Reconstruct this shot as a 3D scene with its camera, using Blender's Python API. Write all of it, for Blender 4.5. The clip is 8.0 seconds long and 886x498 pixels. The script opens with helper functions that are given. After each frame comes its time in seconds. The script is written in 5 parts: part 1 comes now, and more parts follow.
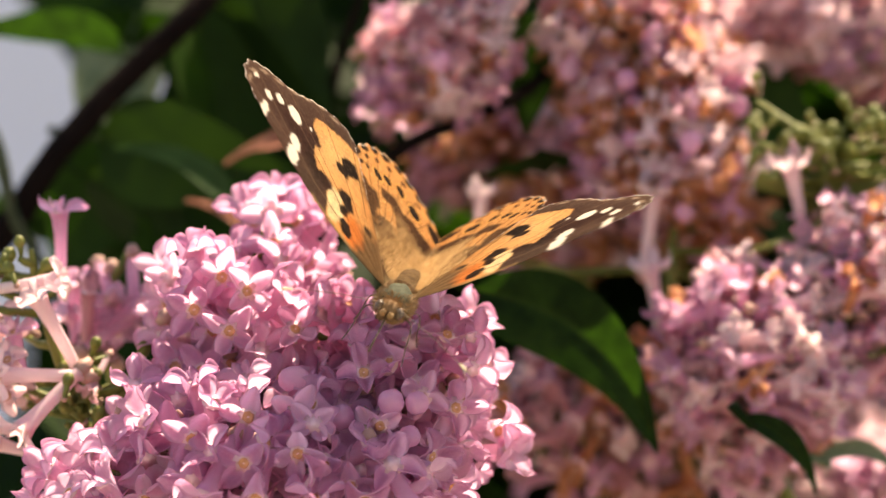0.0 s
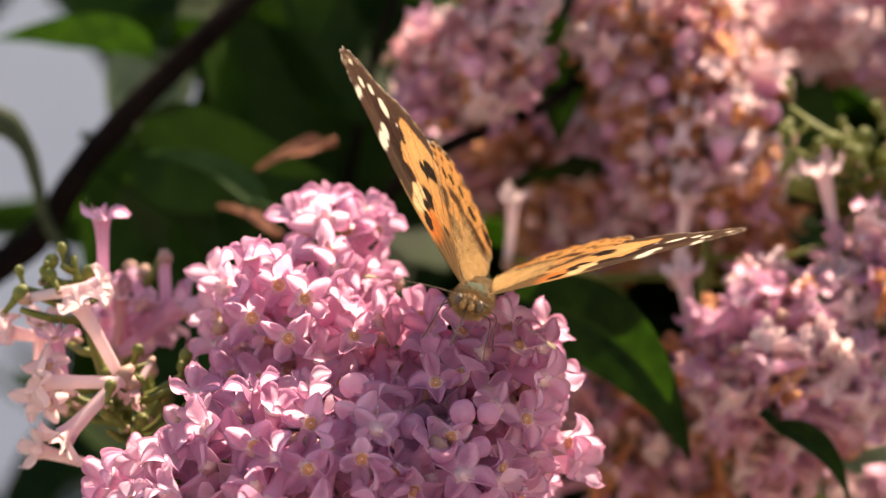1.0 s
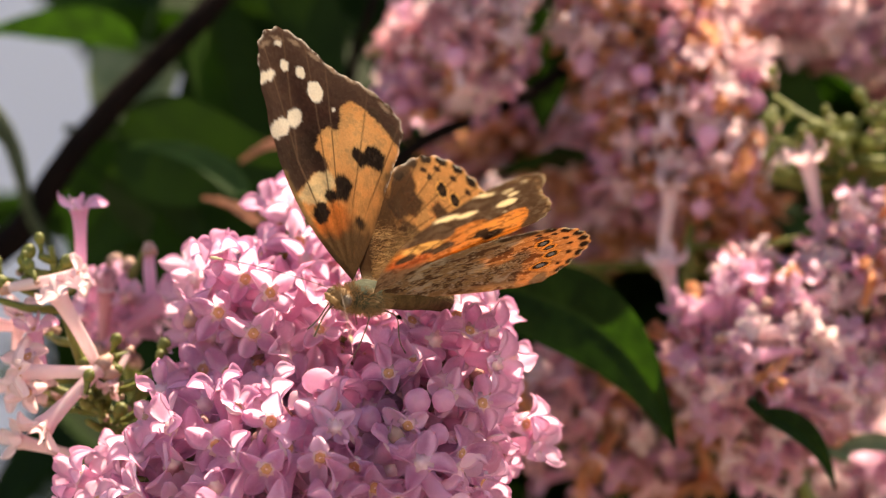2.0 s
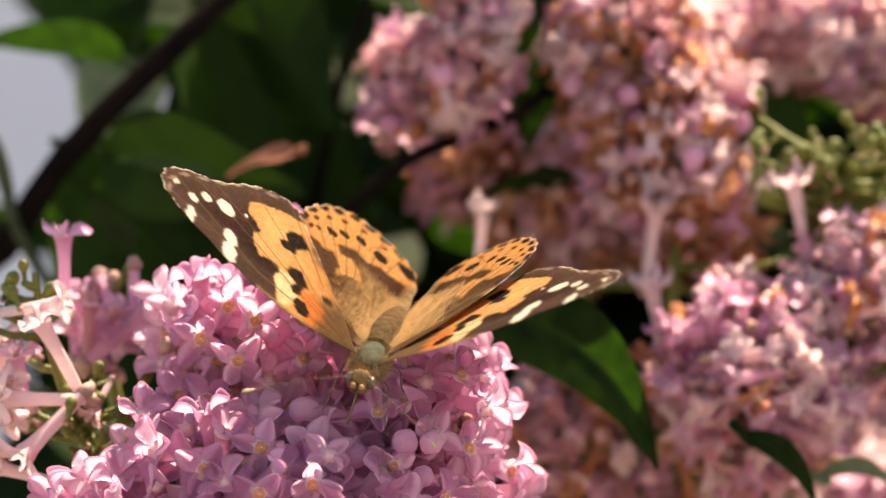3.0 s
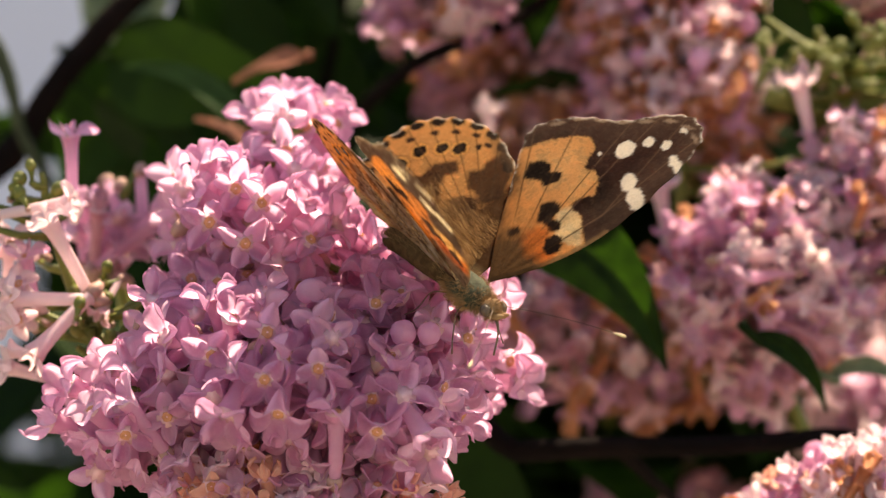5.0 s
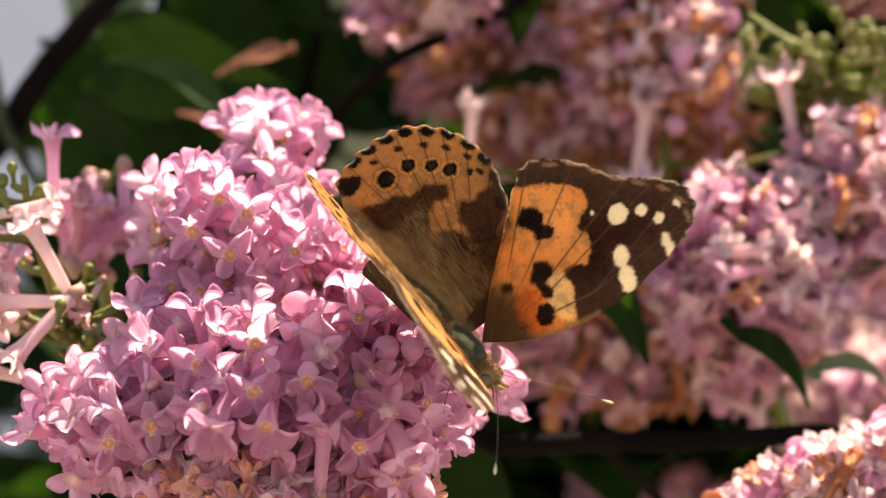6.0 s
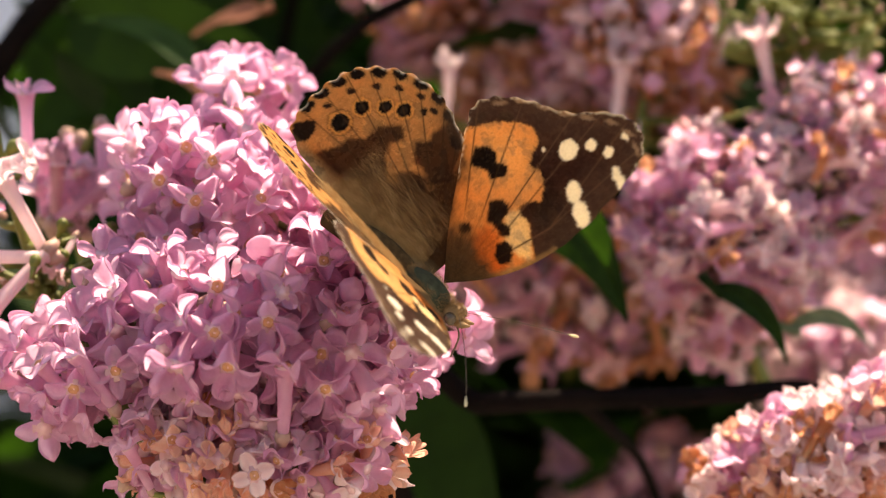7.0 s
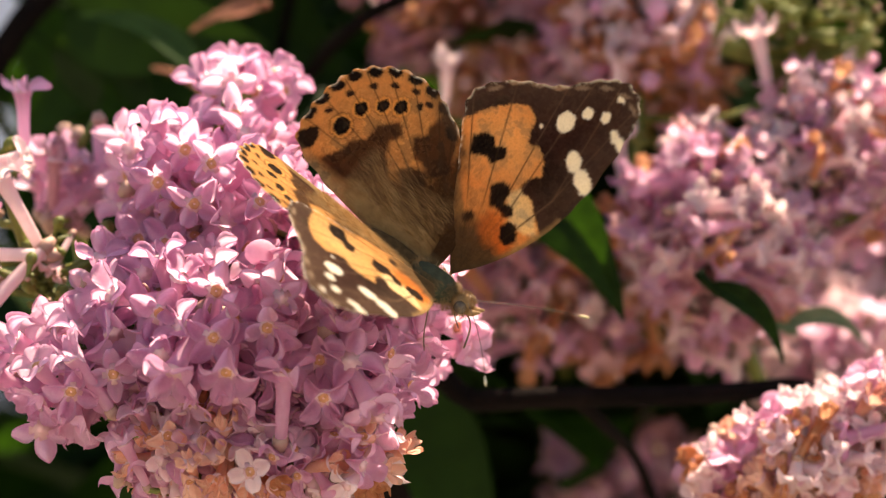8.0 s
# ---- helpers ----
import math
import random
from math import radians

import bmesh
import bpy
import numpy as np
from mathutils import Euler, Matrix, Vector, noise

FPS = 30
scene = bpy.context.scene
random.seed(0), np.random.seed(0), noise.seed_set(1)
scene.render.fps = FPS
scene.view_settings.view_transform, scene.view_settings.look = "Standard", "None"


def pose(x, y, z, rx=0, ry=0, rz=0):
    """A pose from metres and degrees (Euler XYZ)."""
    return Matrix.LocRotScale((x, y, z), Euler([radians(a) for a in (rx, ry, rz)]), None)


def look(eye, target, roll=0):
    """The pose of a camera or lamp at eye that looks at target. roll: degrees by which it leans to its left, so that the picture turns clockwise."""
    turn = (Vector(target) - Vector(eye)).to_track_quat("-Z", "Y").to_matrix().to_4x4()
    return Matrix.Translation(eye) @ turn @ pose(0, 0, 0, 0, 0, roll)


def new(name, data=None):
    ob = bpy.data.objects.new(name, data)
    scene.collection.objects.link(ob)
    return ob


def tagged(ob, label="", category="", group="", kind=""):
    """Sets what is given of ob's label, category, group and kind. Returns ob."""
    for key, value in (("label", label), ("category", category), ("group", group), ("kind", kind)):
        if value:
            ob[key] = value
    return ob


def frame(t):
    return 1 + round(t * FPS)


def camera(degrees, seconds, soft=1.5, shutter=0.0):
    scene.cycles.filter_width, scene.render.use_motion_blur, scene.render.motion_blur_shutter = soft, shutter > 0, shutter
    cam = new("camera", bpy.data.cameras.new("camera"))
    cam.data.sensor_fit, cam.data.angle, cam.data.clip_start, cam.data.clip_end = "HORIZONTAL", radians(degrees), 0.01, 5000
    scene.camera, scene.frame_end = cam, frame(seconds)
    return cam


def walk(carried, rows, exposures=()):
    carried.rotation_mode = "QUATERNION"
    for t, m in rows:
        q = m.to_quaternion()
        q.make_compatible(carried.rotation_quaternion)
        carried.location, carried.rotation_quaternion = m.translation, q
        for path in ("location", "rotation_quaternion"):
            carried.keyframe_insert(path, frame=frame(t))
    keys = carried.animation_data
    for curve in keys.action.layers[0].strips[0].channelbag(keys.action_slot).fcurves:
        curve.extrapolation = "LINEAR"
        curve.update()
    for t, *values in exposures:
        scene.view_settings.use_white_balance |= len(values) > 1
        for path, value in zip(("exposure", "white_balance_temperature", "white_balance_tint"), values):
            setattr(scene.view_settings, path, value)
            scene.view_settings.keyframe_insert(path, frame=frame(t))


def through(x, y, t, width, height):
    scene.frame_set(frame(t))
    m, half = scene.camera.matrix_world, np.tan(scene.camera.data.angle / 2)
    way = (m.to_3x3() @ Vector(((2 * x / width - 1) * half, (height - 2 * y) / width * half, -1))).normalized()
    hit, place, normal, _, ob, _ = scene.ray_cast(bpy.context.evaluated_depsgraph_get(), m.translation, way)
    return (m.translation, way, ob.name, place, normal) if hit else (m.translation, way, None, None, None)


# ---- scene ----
# ---------- camera ----------
EYE = (0.0, -0.9, 1.3)
cam = camera(6.647, 8.0, soft=1.15, shutter=0.35)
cam.data.dof.use_dof = True
cam.data.dof.focus_distance = 0.886
cam.data.dof.aperture_fstop = 18.0
walk(cam, [
    (0, look(EYE, (-0.00000, 0, 1.30000), 0.00)),
    (0.5, look(EYE, (-0.00238, 0, 1.29798), -0.55)),
    (1, look(EYE, (-0.00381, 0, 1.30068), 0.09)),
    (1.2, look(EYE, (-0.00132, 0, 1.29824), -0.60)),
    (1.5, look(EYE, (-0.00055, 0, 1.29842), -0.50)),
    (1.7, look(EYE, (-0.00127, 0, 1.29940), -0.42)),
    (2.8, look(EYE, (-0.00004, 0, 1.29976), 0.22)),
    (3, look(EYE, (-0.00020, 0, 1.30169), 0.44)),
    (3.5, look(EYE, (-0.00622, 0, 1.30214), 0.55)),
    (4, look(EYE, (-0.00296, 0, 1.29407), -0.16)),
    (4.2, look(EYE, (-0.00091, 0, 1.29366), 0.41)),
    (4.4, look(EYE, (-0.00067, 0, 1.29524), 0.49)),
    (4.5, look(EYE, (-0.00117, 0, 1.29537), 0.30)),
    (4.7, look(EYE, (-0.00175, 0, 1.29187), -0.23)),
    (5.8, look(EYE, (0.00204, 0, 1.28936), 0.30)),
    (6, look(EYE, (0.00102, 0, 1.28967), 0.08)),
    (6.5, look(EYE, (0.00042, 0, 1.28775), 0.04)),
    (7, look(EYE, (0.00358, 0, 1.28471), -0.27)),
    (7.5, look(EYE, (0.00264, 0, 1.28480), -0.05)),
    (8, look(EYE, (0.00397, 0, 1.28437), 0.00)),
], exposures=[(0.0, 1.44, 8800, 15), (1.0, 1.28, 8800, 15), (1.6, 1.42, 8800, 15), (3.0, 1.42, 8800, 15), (4.0, 1.22, 8800, 15), (4.7, 1.24, 8800, 15), (6.0, 1.44, 8800, 15), (8.0, 1.36, 8800, 15)])

# ---------- world and sun ----------
SUN_EL, SUN_AZ = 65.0, 44.0          # height, and bearing from straight behind the flowers towards the right
world = bpy.data.worlds.new("world")
scene.world = world
world.use_nodes = True
wn = world.node_tree.nodes
sky = wn.new("ShaderNodeTexSky")
sky.sky_type = "NISHITA"
sky.sun_disc = False
sky.sun_elevation = radians(SUN_EL)
sky.sun_rotation = radians(SUN_AZ)
sky.dust_density = 0.6
wn["Background"].inputs["Strength"].default_value = 0.095
world.node_tree.links.new(sky.outputs[0], wn["Background"].inputs["Color"])
sun_data = bpy.data.lights.new("sun", "SUN")
sun_data.energy, sun_data.angle, sun_data.color = 5.0, radians(0.5), (1.0, 0.94, 0.85)
sun = new("sun", sun_data)
sun_dir = Vector((math.cos(radians(SUN_EL)) * math.sin(radians(SUN_AZ)), math.cos(radians(SUN_EL)) * math.cos(radians(SUN_AZ)), math.sin(radians(SUN_EL))))
sun.matrix_world = look(Vector((0, 0, 1.3)) + sun_dir * 3, (0, 0, 1.3))

# ---------- small helpers ----------
O = Vector((0.0, 0.0, 1.3))
MM = 0.001


def at(x, y, z):
    """A place from millimetres round the flower head."""
    return O + Vector((x, y, z)) * MM


def mesh_from(bm, name, mats, smooth=True):
    me = bpy.data.meshes.new(name)
    bm.to_mesh(me)
    bm.free()
    for m in mats:
        me.materials.append(m)
    if smooth:
        me.polygons.foreach_set("use_smooth", [True] * len(me.polygons))
    return me


def part(name, bm, mats, parent, label="", m=None):
    me = bm if isinstance(bm, bpy.types.Mesh) else mesh_from(bm, name, mats)
    ob = new(name, me)
    ob.parent = parent
    if m is not None:
        ob.matrix_basis = m
    if label:
        tagged(ob, label)
    return ob


def thing(name, place, label, category, group="", kind=""):
    ob = new(name)
    ob.empty_display_size = 0.005
    ob.location = place
    return tagged(ob, label, category, group, kind)


def tube(bm, pts, radii, sides=6, mat=0, cap=True):
    """A round rod along pts."""
    pts = [Vector(p) for p in pts]
    rings = []
    up = Vector((0.31, 0.17, 0.93))
    for i, p in enumerate(pts):
        d = (pts[min(i + 1, len(pts) - 1)] - pts[max(i - 1, 0)]).normalized()
        a = d.cross(up)
        if a.length < 1e-4:
            a = d.cross(Vector((1, 0, 0)))
        a.normalize()
        b = d.cross(a)
        r = radii[i] if hasattr(radii, "__len__") else radii
        rings.append([bm.verts.new(p + (a * math.cos(t) + b * math.sin(t)) * r) for t in [k * math.tau / sides for k in range(sides)]])
    for r0, r1 in zip(rings, rings[1:]):
        for k in range(sides):
            f = bm.faces.new((r0[k], r0[(k + 1) % sides], r1[(k + 1) % sides], r1[k]))
            f.material_index = mat
    if cap:
        for r in (rings[0][::-1], rings[-1]):
            bm.faces.new(r).material_index = mat
    return rings


def curve(pts, n=8):
    """A smooth run of points through pts."""
    pts = [Vector(p) for p in pts]
    q = [pts[0] * 2 - pts[1]] + pts + [pts[-1] * 2 - pts[-2]]
    out = []
    for i in range(1, len(q) - 2):
        for k in range(n):
            t = k / n
            a, b, c, d = q[i - 1:i + 3]
            out.append(0.5 * ((2 * b) + (c - a) * t + (2 * a - 5 * b + 4 * c - d) * t * t + (3 * b - a - 3 * c + d) * t ** 3))
    out.append(pts[-1])
    return out


def blob(bm, centre, radii, turn=None, rings=8, sides=12, mat=0, lump=0.0):
    """A closed rounded body."""
    centre = Vector(centre)
    rows = []
    for i in range(rings + 1):
        th = math.pi * i / rings
        row = []
        for k in range(sides if 0 < i < rings else 1):
            ph = math.tau * k / sides
            v = Vector((math.sin(th) * math.cos(ph), math.sin(th) * math.sin(ph), math.cos(th)))
            v = Vector((v.x * radii[0], v.y * radii[1], v.z * radii[2])) * (1 + lump * noise.noise(v * 2.3 + centre * 900))
            row.append(bm.verts.new(centre + (turn @ v if turn else v)))
        rows.append(row)
    for i in range(rings):
        a, b = rows[i], rows[i + 1]
        for k in range(sides):
            k2 = (k + 1) % sides
            ids = [a[k % len(a)], b[k % len(b)], b[k2 % len(b)], a[k2 % len(a)]]
            ids = list(dict.fromkeys(ids))
            if len(ids) > 2:
                bm.faces.new(ids).material_index = mat


def turned(direction, spin=0.0):
    """A turn that brings +z to direction, with a spin about it."""
    return Vector(direction).to_track_quat("Z", "Y").to_matrix() @ Matrix.Rotation(spin, 3, "Z")


# ---------- materials ----------
def material(name):
    m = bpy.data.materials.new(name)
    m.use_nodes = True
    nt = m.node_tree
    nt.nodes.clear()
    return m, nt, nt.nodes.new("ShaderNodeOutputMaterial")


def node(nt, kind, **sets):
    n = nt.nodes.new(kind)
    for k, v in sets.items():
        n.inputs[k.replace("_", " ")].default_value = v
    return n


def ramp(nt, fac, stops):
    r = nt.nodes.new("ShaderNodeValToRGB")
    e = r.color_ramp.elements
    while len(e) < len(stops):
        e.new(0.5)
    for el, (p, c) in zip(e, stops):
        el.position, el.color = p, (*c, 1)
    nt.links.new(fac, r.inputs[0])
    return r.outputs[0]


def mixed(nt, fac, a, b, mode="MIX"):
    m = nt.nodes.new("ShaderNodeMix")
    m.data_type, m.blend_type = "RGBA", mode
    for sock, v in ((m.inputs[0], fac), (m.inputs[6], a), (m.inputs[7], b)):
        if isinstance(v, bpy.types.NodeSocket):
            nt.links.new(v, sock)
        else:
            sock.default_value = v if isinstance(v, float) else (*v, 1)
    return m.outputs[2]


def noise_tex(nt, scale, detail=3.0, rough=0.6):
    tc = nt.nodes.new("ShaderNodeTexCoord")
    n = node(nt, "ShaderNodeTexNoise", Scale=scale, Detail=detail, Roughness=rough)
    nt.links.new(tc.outputs["Object"], n.inputs["Vector"])
    return n.outputs[0]


def leafy(nt, out, colour, through, share, rough, spec=0.4, bump=None, strength=0.3, dist=0.0002, sheen=0.0):
    """A thin living surface: it reflects and lets light through."""
    p = node(nt, "ShaderNodeBsdfPrincipled", Roughness=rough)
    p.inputs["Specular IOR Level"].default_value = spec
    p.inputs["Sheen Weight"].default_value = sheen
    nt.links.new(colour, p.inputs["Base Color"])
    tr = nt.nodes.new("ShaderNodeBsdfTranslucent")
    nt.links.new(through, tr.inputs["Color"])
    mx = nt.nodes.new("ShaderNodeMixShader")
    mx.inputs[0].default_value = share
    nt.links.new(p.outputs[0], mx.inputs[1])
    nt.links.new(tr.outputs[0], mx.inputs[2])
    nt.links.new(mx.outputs[0], out.inputs[0])
    if bump is not None:
        b = node(nt, "ShaderNodeBump", Strength=strength, Distance=dist)
        nt.links.new(bump, b.inputs["Height"])
        nt.links.new(b.outputs[0], p.inputs["Normal"])


def petal_material(name, deep, mid, pale, share=0.5):
    m, nt, out = material(name)
    info = nt.nodes.new("ShaderNodeObjectInfo")
    att = nt.nodes.new("ShaderNodeAttribute")
    att.attribute_name = "shade"
    n1 = noise_tex(nt, 420.0, 4.0)
    n2 = noise_tex(nt, 2600.0, 2.0)
    c = ramp(nt, info.outputs["Random"], [(0.0, deep), (0.45, mid), (1.0, pale)])
    c = mixed(nt, att.outputs["Fac"], c, pale)
    c = mixed(nt, ramp(nt, n1, [(0.35, (0, 0, 0)), (0.75, (0.5, 0.5, 0.5))]), c, deep)
    c = mixed(nt, ramp(nt, n2, [(0.45, (0, 0, 0)), (0.8, (0.35, 0.35, 0.35))]), c, pale)
    leafy(nt, out, c, mixed(nt, 0.5, c, pale), share, 0.55, 0.12, n2, 0.25, 0.0001, 0.0)
    return m


PETAL = petal_material("lilac_petal", (0.57, 0.22, 0.42), (0.76, 0.365, 0.59), (0.94, 0.66, 0.80), 0.68)
# dusty pink of older petals, darkened as well to put shade on back clusters
PETAL_AGED_SHADED = petal_material("aged_shaded_petal", (0.42, 0.13, 0.18), (0.60, 0.24, 0.31), (0.86, 0.54, 0.58))
# pale petals, with the brightness of full sun partly put into the colour
PETAL_PALE = petal_material("pale_sunlit_petal", (0.84, 0.50, 0.57), (0.91, 0.63, 0.68), (0.97, 0.82, 0.83))
PETAL_DRY = petal_material("withered_petal", (0.36, 0.095, 0.045), (0.62, 0.23, 0.105), (0.84, 0.48, 0.29))


PETAL_PEACH = petal_material("peach_petal", (0.70, 0.25, 0.17), (0.86, 0.42, 0.30), (0.95, 0.66, 0.54))


def plain_material(name, a, b, scale, rough=0.6, spec=0.4, strength=0.4, dist=0.0002, metal=0.0):
    m, nt, out = material(name)
    n1 = noise_tex(nt, scale, 5.0)
    n2 = noise_tex(nt, scale * 7, 3.0)
    c = ramp(nt, n1, [(0.3, a), (0.7, b)])
    c = mixed(nt, ramp(nt, n2, [(0.4, (0, 0, 0)), (0.8, (0.4, 0.4, 0.4))]), c, a)
    p = node(nt, "ShaderNodeBsdfPrincipled", Roughness=rough)
    p.inputs["Specular IOR Level"].default_value = spec
    nt.links.new(c, p.inputs["Base Color"])
    bp = node(nt, "ShaderNodeBump", Strength=strength, Distance=dist)
    nt.links.new(n2, bp.inputs["Height"])
    nt.links.new(bp.outputs[0], p.inputs["Normal"])
    nt.links.new(p.outputs[0], out.inputs[0])
    return m


ANTHER = plain_material("anther", (0.50, 0.20, 0.10), (0.74, 0.37, 0.20), 1800.0, 0.7)
THROAT = plain_material("throat", (0.78, 0.44, 0.52), (0.92, 0.68, 0.66), 500.0, 0.7)
STEM = plain_material("green_stem", (0.08, 0.10, 0.015), (0.20, 0.20, 0.04), 300.0, 0.55)
CALYX = plain_material("calyx", (0.36, 0.19, 0.17), (0.48, 0.31, 0.22), 300.0, 0.6)
SHOOT = plain_material("shoot", (0.022, 0.032, 0.018), (0.050, 0.066, 0.040), 250.0, 0.75, 0.15)
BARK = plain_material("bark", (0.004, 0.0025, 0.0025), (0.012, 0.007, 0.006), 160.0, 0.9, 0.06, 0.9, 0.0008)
# the cool cast of shaded daylight is put into the wall's blue base
RENDER = plain_material("cool_cast_render", (0.48, 0.53, 0.67), (0.56, 0.61, 0.75), 6.0, 0.9, 0.2, 0.5, 0.004)
# unseen ground tone, chosen pale so it fills the flower fronts with bounced sun
BOUNCE_GROUND = plain_material("bounce_ground", (0.28, 0.26, 0.22), (0.44, 0.41, 0.35), 60.0, 0.9, 0.2, 0.8, 0.01)


def leaf_material(name, dark, light, glow, share):
    m, nt, out = material(name)
    info = nt.nodes.new("ShaderNodeObjectInfo")
    att = nt.nodes.new("ShaderNodeAttribute")
    att.attribute_name = "shade"
    # n1 mottles the leaf; its lighter patches stand for sun flecks
    n1 = noise_tex(nt, 140.0, 5.0, 0.65)
    n2 = noise_tex(nt, 900.0, 3.0)
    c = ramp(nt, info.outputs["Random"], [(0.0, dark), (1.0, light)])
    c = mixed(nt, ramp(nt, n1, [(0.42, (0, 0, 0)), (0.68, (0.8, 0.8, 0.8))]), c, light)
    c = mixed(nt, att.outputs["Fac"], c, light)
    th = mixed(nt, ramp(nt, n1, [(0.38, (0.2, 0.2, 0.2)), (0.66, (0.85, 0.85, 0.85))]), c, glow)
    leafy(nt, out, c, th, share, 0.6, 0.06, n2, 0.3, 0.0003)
    return m


# greens set below real leaf brightness; part of the shade is in the colour
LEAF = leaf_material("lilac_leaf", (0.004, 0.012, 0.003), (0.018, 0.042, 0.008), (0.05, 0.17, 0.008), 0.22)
# dimmer copy of the leaf, with less let through, for the shaded upper left
LEAF_SHADED = leaf_material("shaded_leaf", (0.005, 0.014, 0.003), (0.012, 0.030, 0.006), (0.05, 0.14, 0.008), 0.10)
LEAF_FOLD = leaf_material("folded_leaf", (0.020, 0.048, 0.014), (0.046, 0.090, 0.030), (0.08, 0.22, 0.03), 0.25)
LEAF_DRY = leaf_material("dry_leaf", (0.20, 0.075, 0.05), (0.34, 0.15, 0.10), (0.5, 0.22, 0.14), 0.25)
LEAF_PALE = leaf_material("pale_leaf", (0.10, 0.15, 0.09), (0.20, 0.26, 0.17), (0.35, 0.42, 0.28), 0.35)


# ---------- flower parts ----------
def petal(bm, layer, turn, length, width, lift, cup, curl, thick=0.0002, nu=4, nv=6, mat=0):
    """One pointed lobe from the throat outwards, thick, with rolled sides."""
    a = []
    for j in range(nv + 1):
        v = j / nv
        w = width * (0.74 + 0.26 * math.sin(math.pi * 0.5 * v / 0.3) if v < 0.3 else (1 - ((v - 0.3) / 0.7) ** 1.45) * 0.97 + 0.03)
        row = []
        for i in range(nu + 1):
            u = (i / nu - 0.5) * 2
            hook = max(0.0, v - 0.68) / 0.32
            x = 0.00070 + length * v * math.cos(lift + curl * v * v) - 0.00035 * hook * hook
            z = length * v * math.sin(lift + curl * v * v) + cup * u * u * math.sin(math.pi * min(1, v * 0.8 + 0.15)) + 0.00042 * (max(0.0, abs(u) - 0.45) / 0.55) ** 1.5 * math.sin(math.pi * min(1, v + 0.1)) - 0.00030 * math.exp(-(u / 0.3) ** 2) * v * (1 - 0.6 * v) + 0.0006 * hook * hook
            vert = bm.verts.new(turn @ Vector((x, u * w * 0.5, z)))
            vert[layer] = min(1.0, 0.35 * abs(u) ** 7 + 0.25 * v ** 6 + 0.6 * max(0.0, 1 - v * 5))
            row.append(vert)
        a.append(row)
    for j in range(nv):
        for i in range(nu):
            bm.faces.new((a[j][i], a[j + 1][i], a[j + 1][i + 1], a[j][i + 1])).material_index = mat
    # the fleshy rim; its paler value paints in an edge that catches light
    edge = [row[0] for row in a] + a[-1][1:] + [row[-1] for row in a[-2::-1]]
    low = []
    for v in edge:
        w = bm.verts.new(v.co * 0.975 + Vector((0, 0, -1.6 * thick)))
        w[layer] = 0.5
        low.append(w)
    for k in range(len(edge) - 1):
        bm.faces.new((edge[k], low[k], low[k + 1], edge[k + 1])).material_index = mat


def floret_mesh(name, mat, lift, cup, curl, length=0.0036, tube_len=0.0085, seed=0, coarse=False):
    """A four-lobed flower on a long narrow throat; its face looks along +z."""
    rnd = random.Random(seed)
    bm = bmesh.new()
    layer = bm.verts.layers.float.new("shade")
    for k in range(4):
        turn = Matrix.Rotation(k * math.pi / 2 + rnd.uniform(-0.13, 0.13), 3, "Z")
        petal(bm, layer, turn, length * rnd.uniform(0.9, 1.1), length * 0.72 * rnd.uniform(0.88, 1.12), lift + rnd.uniform(-0.25, 0.25), cup * rnd.uniform(0.6, 1.4), curl + rnd.uniform(-0.5, 0.5), nu=2 if coarse else 6, nv=3 if coarse else 8)
    bend = rnd.uniform(-0.0006, 0.0006)
    pts = [(bend * (s * s), 0, -tube_len * s) for s in (0.0, 0.1, 0.35, 0.7, 1.0)]
    tube(bm, pts, [0.00125, 0.00095, 0.00075, 0.0007, 0.00055], 6 if coarse else 9, 0, False)
    tube(bm, [(bend, 0, -tube_len * 0.86), (bend, 0, -tube_len * 0.95), (bend, 0, -tube_len * 1.05)], [0.00085, 0.0009, 0.0004], 6, 1)
    tube(bm, [(0, 0, 0.00006), (0, 0, -0.0003), (0, 0, -0.00055)], [0.00125, 0.0009, 0.0002], 10, 2)
    # tubes are paler than the lobes; this also paints in their sunlit brightness
    for v in bm.verts:
        if v.co.z < -0.0008 and math.hypot(v.co.x, v.co.y) < 0.0014:
            v[layer] = 0.55
    return mesh_from(bm, name, [mat, CALYX, THROAT])


def anther_mesh():
    """The yellow pollen mass that fills the throat, dented in the middle."""
    bm = bmesh.new()
    blob(bm, (0, 0, -0.00012), (0.00068, 0.00066, 0.00040), None, 8, 14, 0, 0.25)
    for v in bm.verts:
        d = math.hypot(v.co.x, v.co.y)
        if v.co.z > 0:
            v.co.z -= 0.00030 * math.exp(-(d / 0.00022) ** 2)
    return mesh_from(bm, "anther", [ANTHER])


def bud_mesh(name, mat, length=0.008):
    bm = bmesh.new()
    layer = bm.verts.layers.float.new("shade")
    blob(bm, (0, 0, 0), (0.0014, 0.0014, 0.0017), None, 9, 16, 0)
    for v in bm.verts:
        a = math.atan2(v.co.y, v.co.x)
        v.co *= 1 - 0.07 * abs(math.cos(2 * a)) ** 8
        v[layer] = 0.5
    tube(bm, [(0, 0, -0.001), (0, 0, -0.003), (0, 0, -length)], [0.0009, 0.0006, 0.0005], 8, 0)
    tube(bm, [(0, 0, -length * 0.9), (0, 0, -length * 1.06)], [0.0009, 0.0005], 7, 1)
    return mesh_from(bm, name, [mat, CALYX])


